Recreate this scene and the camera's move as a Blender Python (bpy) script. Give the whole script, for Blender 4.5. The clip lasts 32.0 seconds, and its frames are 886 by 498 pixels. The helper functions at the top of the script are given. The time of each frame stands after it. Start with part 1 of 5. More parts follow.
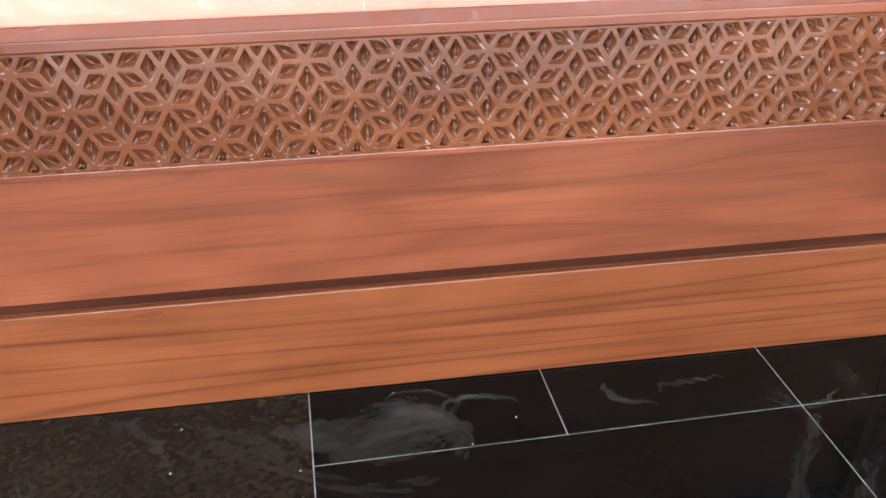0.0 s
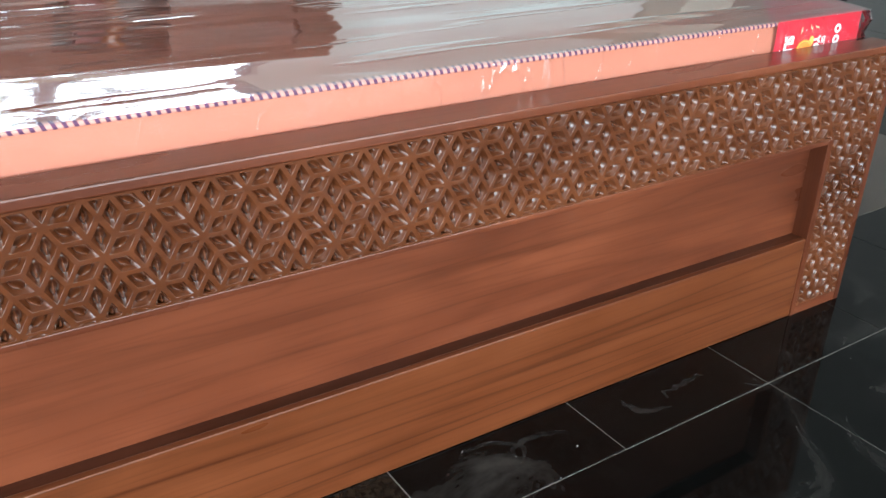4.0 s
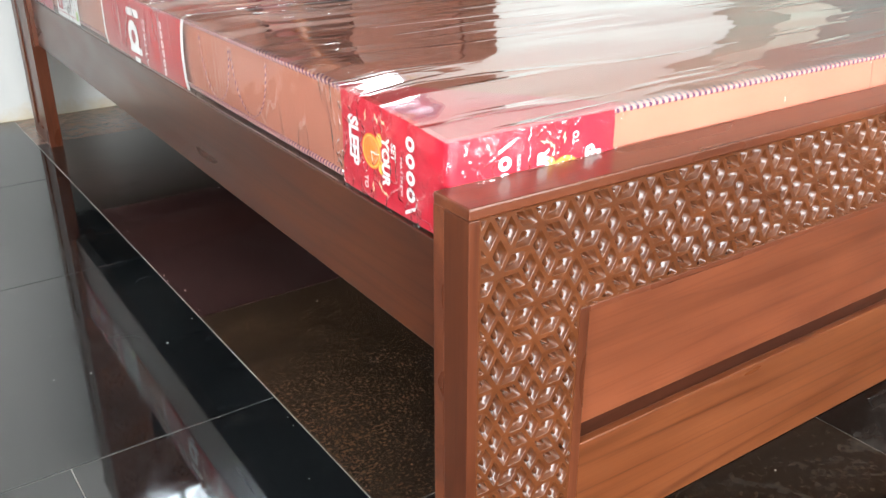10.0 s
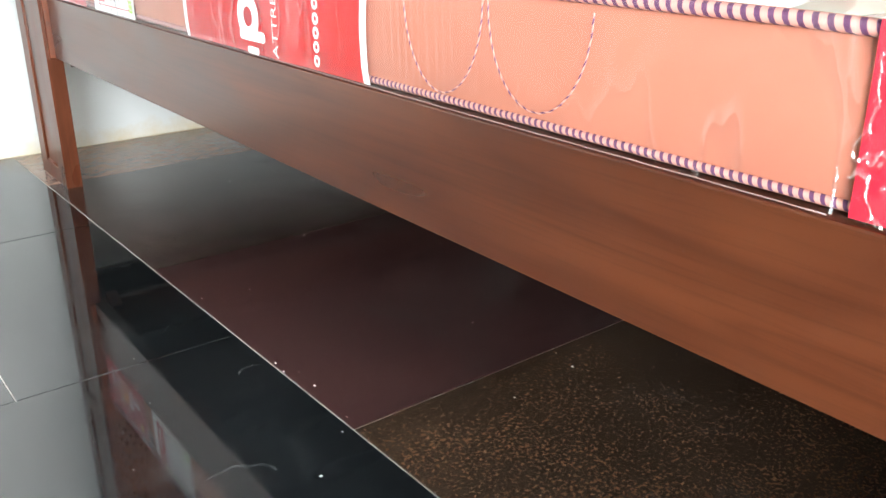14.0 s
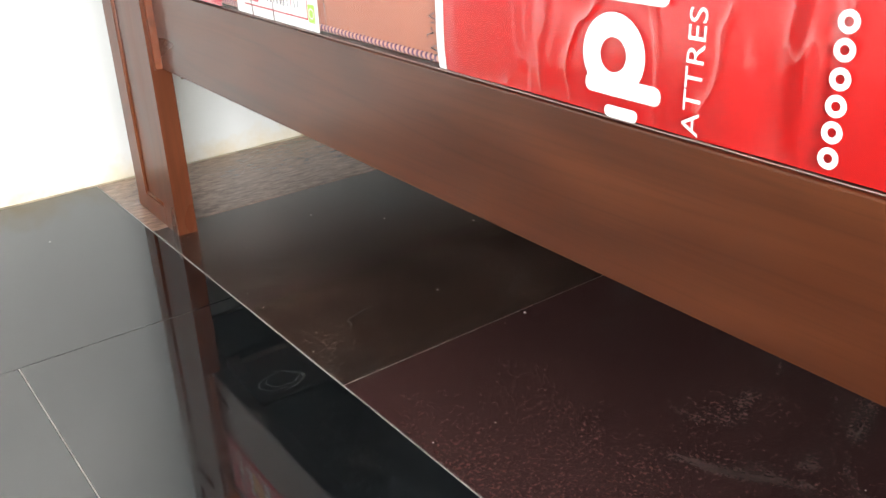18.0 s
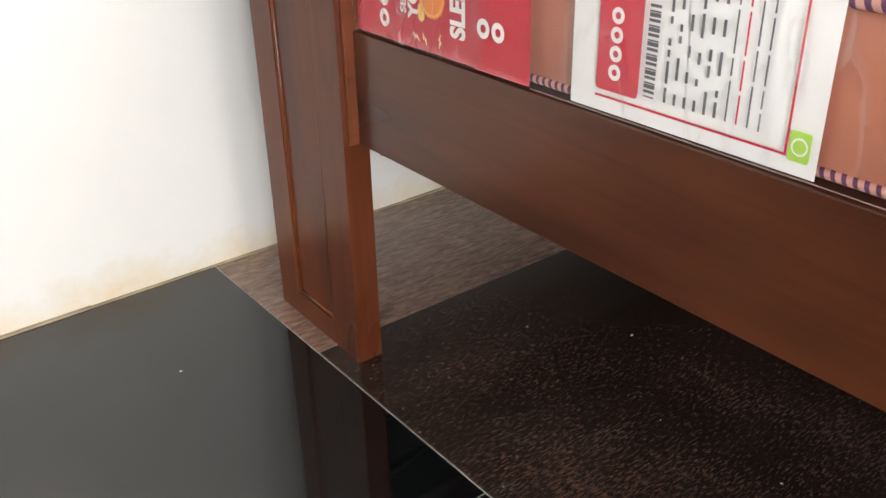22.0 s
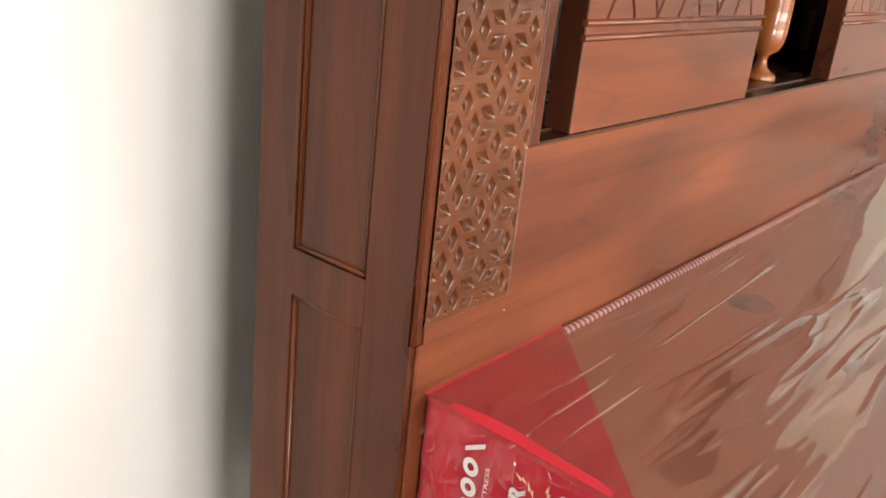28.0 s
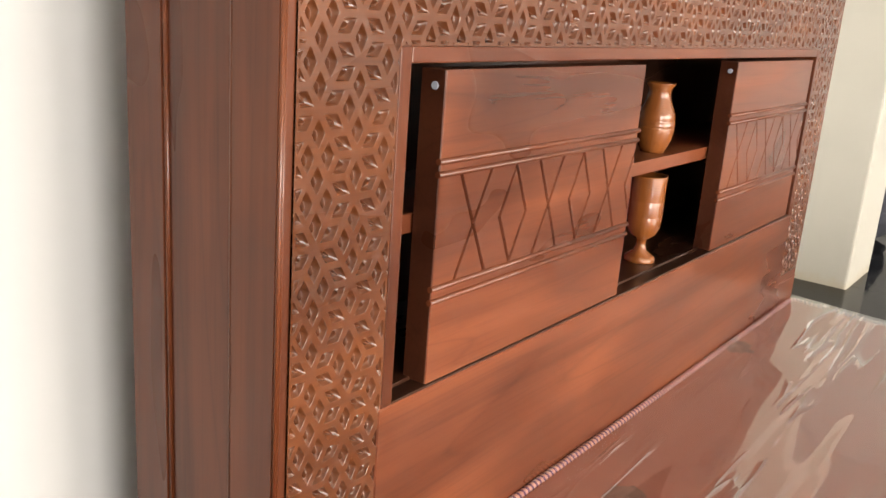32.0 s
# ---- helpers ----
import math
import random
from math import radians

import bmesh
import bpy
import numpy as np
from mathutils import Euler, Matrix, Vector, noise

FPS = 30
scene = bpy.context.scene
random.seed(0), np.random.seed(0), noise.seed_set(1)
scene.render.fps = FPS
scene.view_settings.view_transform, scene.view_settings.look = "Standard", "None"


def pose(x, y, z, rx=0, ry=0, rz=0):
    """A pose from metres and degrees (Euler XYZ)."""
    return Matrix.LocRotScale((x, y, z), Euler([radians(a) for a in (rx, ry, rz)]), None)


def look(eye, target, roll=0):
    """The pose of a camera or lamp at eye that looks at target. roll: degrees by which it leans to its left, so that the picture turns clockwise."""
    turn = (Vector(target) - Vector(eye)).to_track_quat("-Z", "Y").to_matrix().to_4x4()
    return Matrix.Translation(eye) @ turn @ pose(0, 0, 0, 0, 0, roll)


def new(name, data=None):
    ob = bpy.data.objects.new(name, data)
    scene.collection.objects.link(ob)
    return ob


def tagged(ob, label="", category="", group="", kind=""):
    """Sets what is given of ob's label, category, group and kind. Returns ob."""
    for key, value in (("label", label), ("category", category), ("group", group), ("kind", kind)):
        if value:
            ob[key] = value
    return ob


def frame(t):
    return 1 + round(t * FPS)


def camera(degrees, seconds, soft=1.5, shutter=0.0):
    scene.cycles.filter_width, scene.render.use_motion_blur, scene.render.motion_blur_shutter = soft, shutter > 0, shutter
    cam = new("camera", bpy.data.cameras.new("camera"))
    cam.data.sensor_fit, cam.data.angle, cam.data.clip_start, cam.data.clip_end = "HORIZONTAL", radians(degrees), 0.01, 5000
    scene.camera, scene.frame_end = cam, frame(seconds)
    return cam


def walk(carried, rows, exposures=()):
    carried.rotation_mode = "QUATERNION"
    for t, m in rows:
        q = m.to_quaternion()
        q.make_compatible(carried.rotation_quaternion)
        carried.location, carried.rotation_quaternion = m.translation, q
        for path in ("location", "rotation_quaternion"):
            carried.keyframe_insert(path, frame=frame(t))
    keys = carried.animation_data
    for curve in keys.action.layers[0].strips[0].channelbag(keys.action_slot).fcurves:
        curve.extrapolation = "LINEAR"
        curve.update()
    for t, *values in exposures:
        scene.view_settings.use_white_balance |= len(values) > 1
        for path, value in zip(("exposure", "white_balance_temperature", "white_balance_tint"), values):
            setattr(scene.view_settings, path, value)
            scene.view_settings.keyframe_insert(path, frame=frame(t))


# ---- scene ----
cam = camera(53.4, 32.0)
PATH = [
    (0, (0.023, -0.012, 0.741), (0.283, 1.701, -0.258), -0.3),
    (0.5, (-0.01, 0.026, 0.727), (0.392, 1.718, -0.26), 0.3),
    (1, (-0.044, 0.046, 0.732), (0.478, 1.716, -0.237), 0.6),
    (1.5, (-0.096, 0.061, 0.739), (0.534, 1.704, -0.214), 0.8),
    (2, (-0.158, 0.068, 0.747), (0.555, 1.688, -0.184), 0.4),
    (2.5, (-0.232, 0.092, 0.765), (0.612, 1.651, -0.161), 1.0),
    (3, (-0.308, 0.116, 0.764), (0.637, 1.631, -0.136), 1.9),
    (3.5, (-0.398, 0.11, 0.778), (0.577, 1.613, -0.11), 1.8),
    (5.5, (-0.649, 0.028, 0.84), (0.332, 1.537, -0.033), 1.1),
    (6, (-0.72, 0.031, 0.837), (0.282, 1.512, -0.059), 1.2),
    (6.5, (-0.773, 0.048, 0.834), (0.234, 1.503, -0.098), 1.2),
    (7, (-0.834, 0.07, 0.825), (0.144, 1.517, -0.149), 1.5),
    (7.5, (-0.901, 0.093, 0.818), (0.039, 1.541, -0.192), 1.6),
    (8, (-0.96, 0.121, 0.82), (-0.044, 1.571, -0.209), 1.2),
    (8.5, (-1.01, 0.158, 0.821), (-0.083, 1.594, -0.218), 1.7),
    (9, (-1.069, 0.203, 0.811), (-0.128, 1.632, -0.225), 1.7),
    (9.5, (-1.106, 0.246, 0.807), (-0.119, 1.703, -0.142), 0.8),
    (10, (-1.104, 0.306, 0.776), (-0.084, 1.819, -0.041), -0.1),
    (10.5, (-1.098, 0.382, 0.735), (-0.101, 1.943, -0.02), -0.8),
    (11, (-1.081, 0.468, 0.706), (-0.11, 2.046, -0.046), -1.6),
    (11.5, (-1.071, 0.555, 0.681), (-0.124, 2.135, -0.096), -2.4),
    (12, (-1.067, 0.654, 0.666), (-0.125, 2.224, -0.137), -2.9),
    (12.5, (-1.074, 0.745, 0.627), (-0.066, 2.28, -0.165), -3.3),
    (13, (-1.122, 0.801, 0.607), (-0.054, 2.321, -0.135), -1.2),
    (13.5, (-1.148, 0.863, 0.601), (-0.031, 2.359, -0.115), 0.2),
    (15.5, (-1.13, 1.166, 0.597), (-0.007, 2.625, -0.186), -1.7),
    (16, (-1.114, 1.249, 0.599), (-0.011, 2.715, -0.195), -2.0),
    (16.5, (-1.113, 1.321, 0.623), (-0.032, 2.796, -0.19), -2.5),
    (17, (-1.114, 1.396, 0.628), (-0.048, 2.881, -0.183), -2.8),
    (17.5, (-1.125, 1.471, 0.611), (-0.065, 2.958, -0.203), -2.1),
    (18, (-1.124, 1.554, 0.611), (-0.069, 3.033, -0.225), -2.1),
    (18.5, (-1.137, 1.626, 0.618), (-0.084, 3.106, -0.219), -1.9),
    (19, (-1.15, 1.682, 0.617), (-0.093, 3.158, -0.222), -1.8),
    (19.5, (-1.149, 1.766, 0.631), (-0.076, 3.232, -0.204), -2.3),
    (20, (-1.143, 1.853, 0.63), (-0.069, 3.317, -0.209), -2.3),
    (20.5, (-1.134, 1.937, 0.638), (-0.072, 3.396, -0.226), -2.2),
    (21, (-1.13, 2.019, 0.647), (-0.084, 3.47, -0.247), -2.4),
    (21.5, (-1.132, 2.082, 0.647), (-0.099, 3.529, -0.269), -2.1),
    (22, (-1.141, 2.169, 0.645), (-0.083, 3.593, -0.277), -1.1),
    (22.5, (-1.166, 2.255, 0.641), (-0.073, 3.652, -0.283), -0.4),
    (23, (-1.181, 2.336, 0.637), (-0.058, 3.71, -0.284), 0.7),
    (23.5, (-1.211, 2.403, 0.65), (-0.044, 3.745, -0.264), 1.4),
    (24, (-1.236, 2.475, 0.672), (-0.021, 3.782, -0.231), 1.9),
    (24.5, (-1.251, 2.52, 0.683), (0.023, 3.782, -0.202), 2.6),
    (25, (-1.261, 2.557, 0.716), (0.066, 3.78, -0.145), 3.4),
    (25.5, (-1.273, 2.578, 0.762), (0.103, 3.786, -0.042), 4.0),
    (26, (-1.274, 2.584, 0.805), (0.122, 3.799, 0.048), 4.0),
    (26.5, (-1.267, 2.585, 0.846), (0.15, 3.799, 0.126), 4.1),
    (28.5, (-1.178, 2.539, 0.974), (0.325, 3.665, 0.285), 6.4),
    (29, (-1.171, 2.527, 1.002), (0.343, 3.646, 0.328), 6.1),
    (29.5, (-1.168, 2.521, 1.031), (0.361, 3.636, 0.382), 6.0),
    (30, (-1.167, 2.513, 1.055), (0.371, 3.633, 0.435), 5.8),
    (30.5, (-1.159, 2.512, 1.079), (0.382, 3.64, 0.486), 5.2),
    (31, (-1.158, 2.506, 1.106), (0.388, 3.638, 0.534), 4.3),
    (31.5, (-1.154, 2.49, 1.13), (0.396, 3.625, 0.574), 3.9),
    (32, (-1.145, 2.467, 1.155), (0.405, 3.609, 0.614), 4.2),
]
# stops by which the phone brightens its picture on the way, kelvin, tint
EXPOSURES = [(0, 0.33, 5500, 5), (1, 0.22, 5600, 5), (2, 0.15, 5900, 5), (3, -0.4, 5600, 1), (6, -0.46, 5600, 1), (7, -0.33, 6200, 6), (8, 0.28, 6800, 10), (9, 0.55, 6900, 10), (10, 0.12, 6100, 5), (11, -0.22, 5900, 0), (12, -0.06, 5900, 0), (13, 0.5, 5900, 1), (16, 1.1, 6300, 6), (17, 0.95, 6300, 6), (19, 0.85, 6400, 7), (20, 0.65, 6500, 8), (22, 0.17, 6600, 10), (24, 0.0, 6700, 11), (26, 0.15, 6700, 11), (29, 0.18, 7300, 13), (32, 0.30, 7100, 12)]
walk(cam, [(t, look(eye, target, roll)) for t, eye, target, roll in PATH], exposures=EXPOSURES)

# ---- world, sun and openings ----
world = bpy.data.worlds.new("sky")
scene.world = world
world.use_nodes = True
wn = world.node_tree.nodes
sky = wn.new("ShaderNodeTexSky")
sky.sky_type = "NISHITA"
sky.sun_disc = False
sky.sun_elevation = radians(52)
sky.sun_rotation = radians(205)
wn["Background"].inputs["Strength"].default_value = 0.12
world.node_tree.links.new(sky.outputs["Color"], wn["Background"].inputs["Color"])

sun = new("sun", bpy.data.lights.new("sun", "SUN"))
sun.data.energy = 2.5
sun.data.angle = radians(0.6)
sun.data.color = (1.0, 0.95, 0.88)
sun.matrix_world = look((4, 12, 14), (0, 4.2, 0))


def opening_lamp(name, where, towards, width, height, watts, colour):
    lamp = new(name, bpy.data.lights.new(name, "AREA"))
    lamp.data.shape, lamp.data.size, lamp.data.size_y = "RECTANGLE", width, height
    lamp.data.energy, lamp.data.color = watts, colour
    lamp.matrix_world = look(where, towards)
    return lamp


# daylight that comes in through the shop front, the side door and the high window
opening_lamp("shopfront_daylight", (1.3, -6.85, 1.5), (0.2, 2.5, 6.0), 8.2, 2.6, 1350, (1.0, 0.97, 0.93))
opening_lamp("side_door_daylight", (-2.92, -1.6, 1.2), (1.2, 1.8, 1.0), 1.7, 2.0, 300, (0.97, 0.98, 1.0))

# ---- materials ----


def material(name):
    m = bpy.data.materials.new(name)
    m.use_nodes = True
    return m, m.node_tree.nodes, m.node_tree.links, m.node_tree.nodes["Principled BSDF"]


def node(nodes, kind, **values):
    n = nodes.new(kind)
    for key, value in values.items():
        n.inputs[key.replace("_", " ")].default_value = value
    return n


def ramp(nodes, *stops):
    n = nodes.new("ShaderNodeValToRGB")
    while len(n.color_ramp.elements) < len(stops):
        n.color_ramp.elements.new(0.5)
    for e, (p, c) in zip(n.color_ramp.elements, stops):
        e.position, e.color = p, (*c, 1)
    return n


def bump(nodes, links, height, strength, distance, normal=None):
    n = node(nodes, "ShaderNodeBump", Strength=strength, Distance=distance)
    links.new(height, n.inputs["Height"])
    if normal:
        links.new(normal, n.inputs["Normal"])
    return n.outputs["Normal"]


def wood(name, grain, dark, mid, light, rough=0.32, coat=0.35, gloss=0.14, lines=0.35, fineness=1.0, rings=0.25, turns=17.0, run=0.8):
    """Varnished teak: soft smoky figure, thin grain lines and pores, all drawn out along the grain axis."""
    m, n, l, b = material(name)
    pos = n.new("ShaderNodeTexCoord").outputs["Object"]
    k = "xyz".index(grain)

    def stretched(along, across):
        scale = [across] * 3
        scale[k] = along
        mp = n.new("ShaderNodeMapping")
        mp.inputs["Scale"].default_value = scale
        l.new(pos, mp.inputs["Vector"])
        return mp.outputs[0]

    smoke = node(n, "ShaderNodeTexNoise", Scale=1.0, Detail=2.0, Roughness=0.5, Distortion=0.4)
    l.new(stretched(2.6, 9.0), smoke.inputs["Vector"])
    figure = node(n, "ShaderNodeTexNoise", Scale=1.0, Detail=5.0, Roughness=0.55, Distortion=0.7)
    l.new(stretched(0.9 * fineness, 22.0 * fineness), figure.inputs["Vector"])
    pores = node(n, "ShaderNodeTexNoise", Scale=1.0, Detail=3.0, Roughness=0.6)
    l.new(stretched(6.0, 210.0), pores.inputs["Vector"])
    tone = ramp(n, (0.16, dark), (0.50, mid), (0.80, light))
    tone.color_ramp.interpolation = "B_SPLINE"
    l.new(smoke.outputs["Fac"], tone.inputs["Fac"])
    line = ramp(n, (0.24, (0.30, 0.24, 0.21)), (0.50, (1, 1, 1)), (0.72, (1.14, 1.11, 1.05)))
    l.new(figure.outputs["Fac"], line.inputs["Fac"])
    pore = ramp(n, (0.32, (0.70, 0.64, 0.60)), (0.5, (1, 1, 1)))
    l.new(pores.outputs["Fac"], pore.inputs["Fac"])
    # growth rings: thin dark lines that wander along the grain
    drift = node(n, "ShaderNodeTexNoise", Scale=1.0, Detail=1.5, Roughness=0.4, Distortion=0.3)
    l.new(stretched(run, 9.0), drift.inputs["Vector"])
    many = n.new("ShaderNodeMath")
    many.operation = "MULTIPLY"
    many.inputs[1].default_value = turns
    l.new(drift.outputs["Fac"], many.inputs[0])
    saw = n.new("ShaderNodeMath")
    saw.operation = "PINGPONG"
    saw.inputs[1].default_value = 1.0
    l.new(many.outputs[0], saw.inputs[0])
    ring_line = ramp(n, (0.0, (0.34, 0.27, 0.24)), (0.16, (0.85, 0.82, 0.80)), (0.45, (1, 1, 1)))
    l.new(saw.outputs[0], ring_line.inputs["Fac"])
    colour = tone.outputs["Color"]
    for layer, weight in ((line, lines), (pore, 0.45), (ring_line, rings)):
        mul = n.new("ShaderNodeMix")
        mul.data_type, mul.blend_type = "RGBA", "MULTIPLY"
        mul.inputs[0].default_value = weight
        l.new(colour, mul.inputs[6])
        l.new(layer.outputs["Color"], mul.inputs[7])
        colour = mul.outputs[2]
    l.new(colour, b.inputs["Base Color"])
    sheen = ramp(n, (0.3, (rough * 0.8,) * 3), (0.75, (rough * 1.3,) * 3))
    l.new(smoke.outputs["Fac"], sheen.inputs["Fac"])
    l.new(sheen.outputs["Color"], b.inputs["Roughness"])
    b.inputs["Specular IOR Level"].default_value = 0.15
    b.inputs["Coat Weight"].default_value = coat
    b.inputs["Coat Roughness"].default_value = gloss
    l.new(bump(n, l, pores.outputs["Fac"], 0.10, 0.0005), b.inputs["Normal"])
    return m


DARK, MID, LIGHT = (0.040, 0.0110, 0.0056), (0.108, 0.0292, 0.0122), (0.180, 0.0525, 0.0205)
teak_x = wood("teak_along_x", "x", DARK, MID, LIGHT, lines=0.5, coat=0.32, gloss=0.18)
# rail teak: same wood darkened, the rails' weaker light put into the colour
teak_y_shaded = wood("teak_shaded_along_y", "y", (0.0192, 0.0052, 0.0025), (0.0575, 0.0149, 0.0056), (0.1010, 0.0283, 0.0094), coat=0.38, gloss=0.2, lines=0.5)
teak_z = wood("teak_along_z", "z", (0.0399, 0.0106, 0.0048), (0.0840, 0.0228, 0.0093), (0.1281, 0.0365, 0.0144), lines=0.6, coat=0.15, gloss=0.2)
teak_board = wood("teak_light_board", "x", (0.0750, 0.0206, 0.0069), (0.1075, 0.0309, 0.0100), (0.1400, 0.0425, 0.0144), lines=0.42, fineness=1.8, rings=0.58, turns=34.0, run=0.28)
teak_carved = wood("teak_carved", "x", (0.0508, 0.0148, 0.0049), (0.0847, 0.0245, 0.0077), (0.1186, 0.0363, 0.0112), rough=0.30, coat=0.5, gloss=0.05)
# teak with shade put into its colour, for ledge and door edges
teak_shaded = wood("teak_shaded_groove", "x", (0.0276, 0.0080, 0.0034), (0.0483, 0.0138, 0.0069), (0.0690, 0.0207, 0.0092))
# darker teak copy: shade of inner and hidden parts put into the colour
teak_deep_shade = wood("teak_deep_shade_inside", "x", (0.012, 0.005, 0.003), (0.028, 0.010, 0.005), (0.040, 0.014, 0.007))
bead_wood = wood("reddish_bead", "z", (0.0604, 0.0144, 0.0050), (0.1035, 0.0269, 0.0092), (0.1380, 0.0395, 0.0129))
turned_wood = wood("turned_wood", "z", (0.1163, 0.0325, 0.0076), (0.1847, 0.0579, 0.0140), (0.2326, 0.0797, 0.0216), rough=0.28, coat=0.6)


def granite(name, base, speck, amount, size, stretch=(1, 1, 1), rough=0.035, dust=0.35, spread=0.12, ior=1.58):
    """Polished granite: base, crystals of the second colour, dull dusty smears."""
    m, n, l, b = material(name)
    pos = n.new("ShaderNodeTexCoord").outputs["Object"]
    mapping = n.new("ShaderNodeMapping")
    mapping.inputs["Scale"].default_value = stretch
    l.new(pos, mapping.inputs["Vector"])
    grains = node(n, "ShaderNodeTexNoise", Scale=size, Detail=5.0, Roughness=0.7)
    l.new(mapping.outputs[0], grains.inputs["Vector"])
    clouds = node(n, "ShaderNodeTexNoise", Scale=5.0, Detail=4.0, Roughness=0.6, Distortion=0.6)
    l.new(pos, clouds.inputs["Vector"])
    both = n.new("ShaderNodeMath")
    both.operation = "MULTIPLY_ADD"
    both.inputs[1].default_value, both.inputs[2].default_value = 0.35, -0.17
    l.new(clouds.outputs["Fac"], both.inputs[0])
    add = n.new("ShaderNodeMath")
    l.new(both.outputs[0], add.inputs[0])
    l.new(grains.outputs["Fac"], add.inputs[1])
    c = ramp(n, (0.50 - amount, base), (0.50 + spread - amount * 0.4, speck))
    l.new(add.outputs[0], c.inputs["Fac"])
    own = n.new("ShaderNodeObjectInfo")
    vary = n.new("ShaderNodeHueSaturation")
    shift = n.new("ShaderNodeMapRange")
    shift.inputs["To Min"].default_value, shift.inputs["To Max"].default_value = 0.75, 1.25
    l.new(own.outputs["Random"], shift.inputs["Value"])
    l.new(shift.outputs["Result"], vary.inputs["Value"])
    l.new(c.outputs["Color"], vary.inputs["Color"])
    smear = node(n, "ShaderNodeTexNoise", Scale=3.2, Detail=5.0, Roughness=0.65, Distortion=2.2)
    l.new(pos, smear.inputs["Vector"])
    film = ramp(n, (0.56, (0, 0, 0)), (0.74, (dust, dust, dust)))
    l.new(smear.outputs["Fac"], film.inputs["Fac"])
    mix = n.new("ShaderNodeMix")
    mix.data_type = "RGBA"
    l.new(film.outputs["Color"], mix.inputs[0])
    l.new(vary.outputs["Color"], mix.inputs[6])
    mix.inputs[7].default_value = (0.16, 0.145, 0.13, 1)
    l.new(mix.outputs[2], b.inputs["Base Color"])
    b.inputs["IOR"].default_value = ior
    r = ramp(n, (0.45, (rough,) * 3), (0.8, (rough + 0.13,) * 3))
    l.new(smear.outputs["Fac"], r.inputs["Fac"])
    l.new(r.outputs["Color"], b.inputs["Roughness"])
    waves = node(n, "ShaderNodeTexNoise", Scale=3.0, Detail=1.0)
    l.new(pos, waves.inputs["Vector"])
    l.new(bump(n, l, waves.outputs["Fac"], 0.03, 0.006), b.inputs["Normal"])
    return m


black_granite = granite("black_granite", (0.004, 0.0045, 0.005), (0.009, 0.010, 0.011), 0.02, 90, dust=0.12, ior=1.66)
brown_granite = granite("brown_granite", (0.013, 0.0085, 0.0058), (0.095, 0.049, 0.026), 0.07, 210, dust=0.12, spread=0.30, ior=1.62, rough=0.09)
maroon_granite = granite("maroon_granite", (0.026, 0.0112, 0.0110), (0.070, 0.031, 0.027), 0.05, 240, dust=0.20, spread=0.3, ior=1.64, rough=0.10)
streaked_granite = granite("streaked_granite", (0.011, 0.0082, 0.0068), (0.105, 0.056, 0.042), 0.06, 125, (0.8, 3.4, 1), dust=0.18, spread=0.26, ior=1.70, rough=0.15)
rose_granite = granite("rose_granite", (0.150, 0.090, 0.066), (0.380, 0.235, 0.170), 0.10, 55, (0.7, 3.0, 1), spread=0.22, rough=0.12)
dusky_granite = granite("dusky_granite", (0.0055, 0.0046, 0.0036), (0.026, 0.0185, 0.0120), 0.09, 110, dust=0.16, spread=0.26, rough=0.06, ior=1.28)
scuffed_granite = granite("scuffed_black_granite", (0.0020, 0.0023, 0.0022), (0.0045, 0.0048, 0.0046), 0.02, 90, dust=0.20, rough=0.05, ior=1.24)


def plain(name, colour, rough, bump_scale=0.0, bump_depth=0.0, vary=0.12, coat=0.0, metal=0.0, vary_scale=6.0):
    m, n, l, b = material(name)
    pos = n.new("ShaderNodeTexCoord").outputs["Object"]
    mottle = node(n, "ShaderNodeTexNoise", Scale=vary_scale, Detail=5.0, Roughness=0.6)
    l.new(pos, mottle.inputs["Vector"])
    c = ramp(n, (0.3, tuple(v * (1 - vary) for v in colour)), (0.7, tuple(min(1, v * (1 + vary)) for v in colour)))
    l.new(mottle.outputs["Fac"], c.inputs["Fac"])
    l.new(c.outputs["Color"], b.inputs["Base Color"])
    b.inputs["Roughness"].default_value, b.inputs["Coat Weight"].default_value, b.inputs["Metallic"].default_value = rough, coat, metal
    if bump_scale:
        g = node(n, "ShaderNodeTexNoise", Scale=bump_scale, Detail=4.0)
        l.new(pos, g.inputs["Vector"])
        l.new(bump(n, l, g.outputs["Fac"], 0.4, bump_depth), b.inputs["Normal"])
    return m


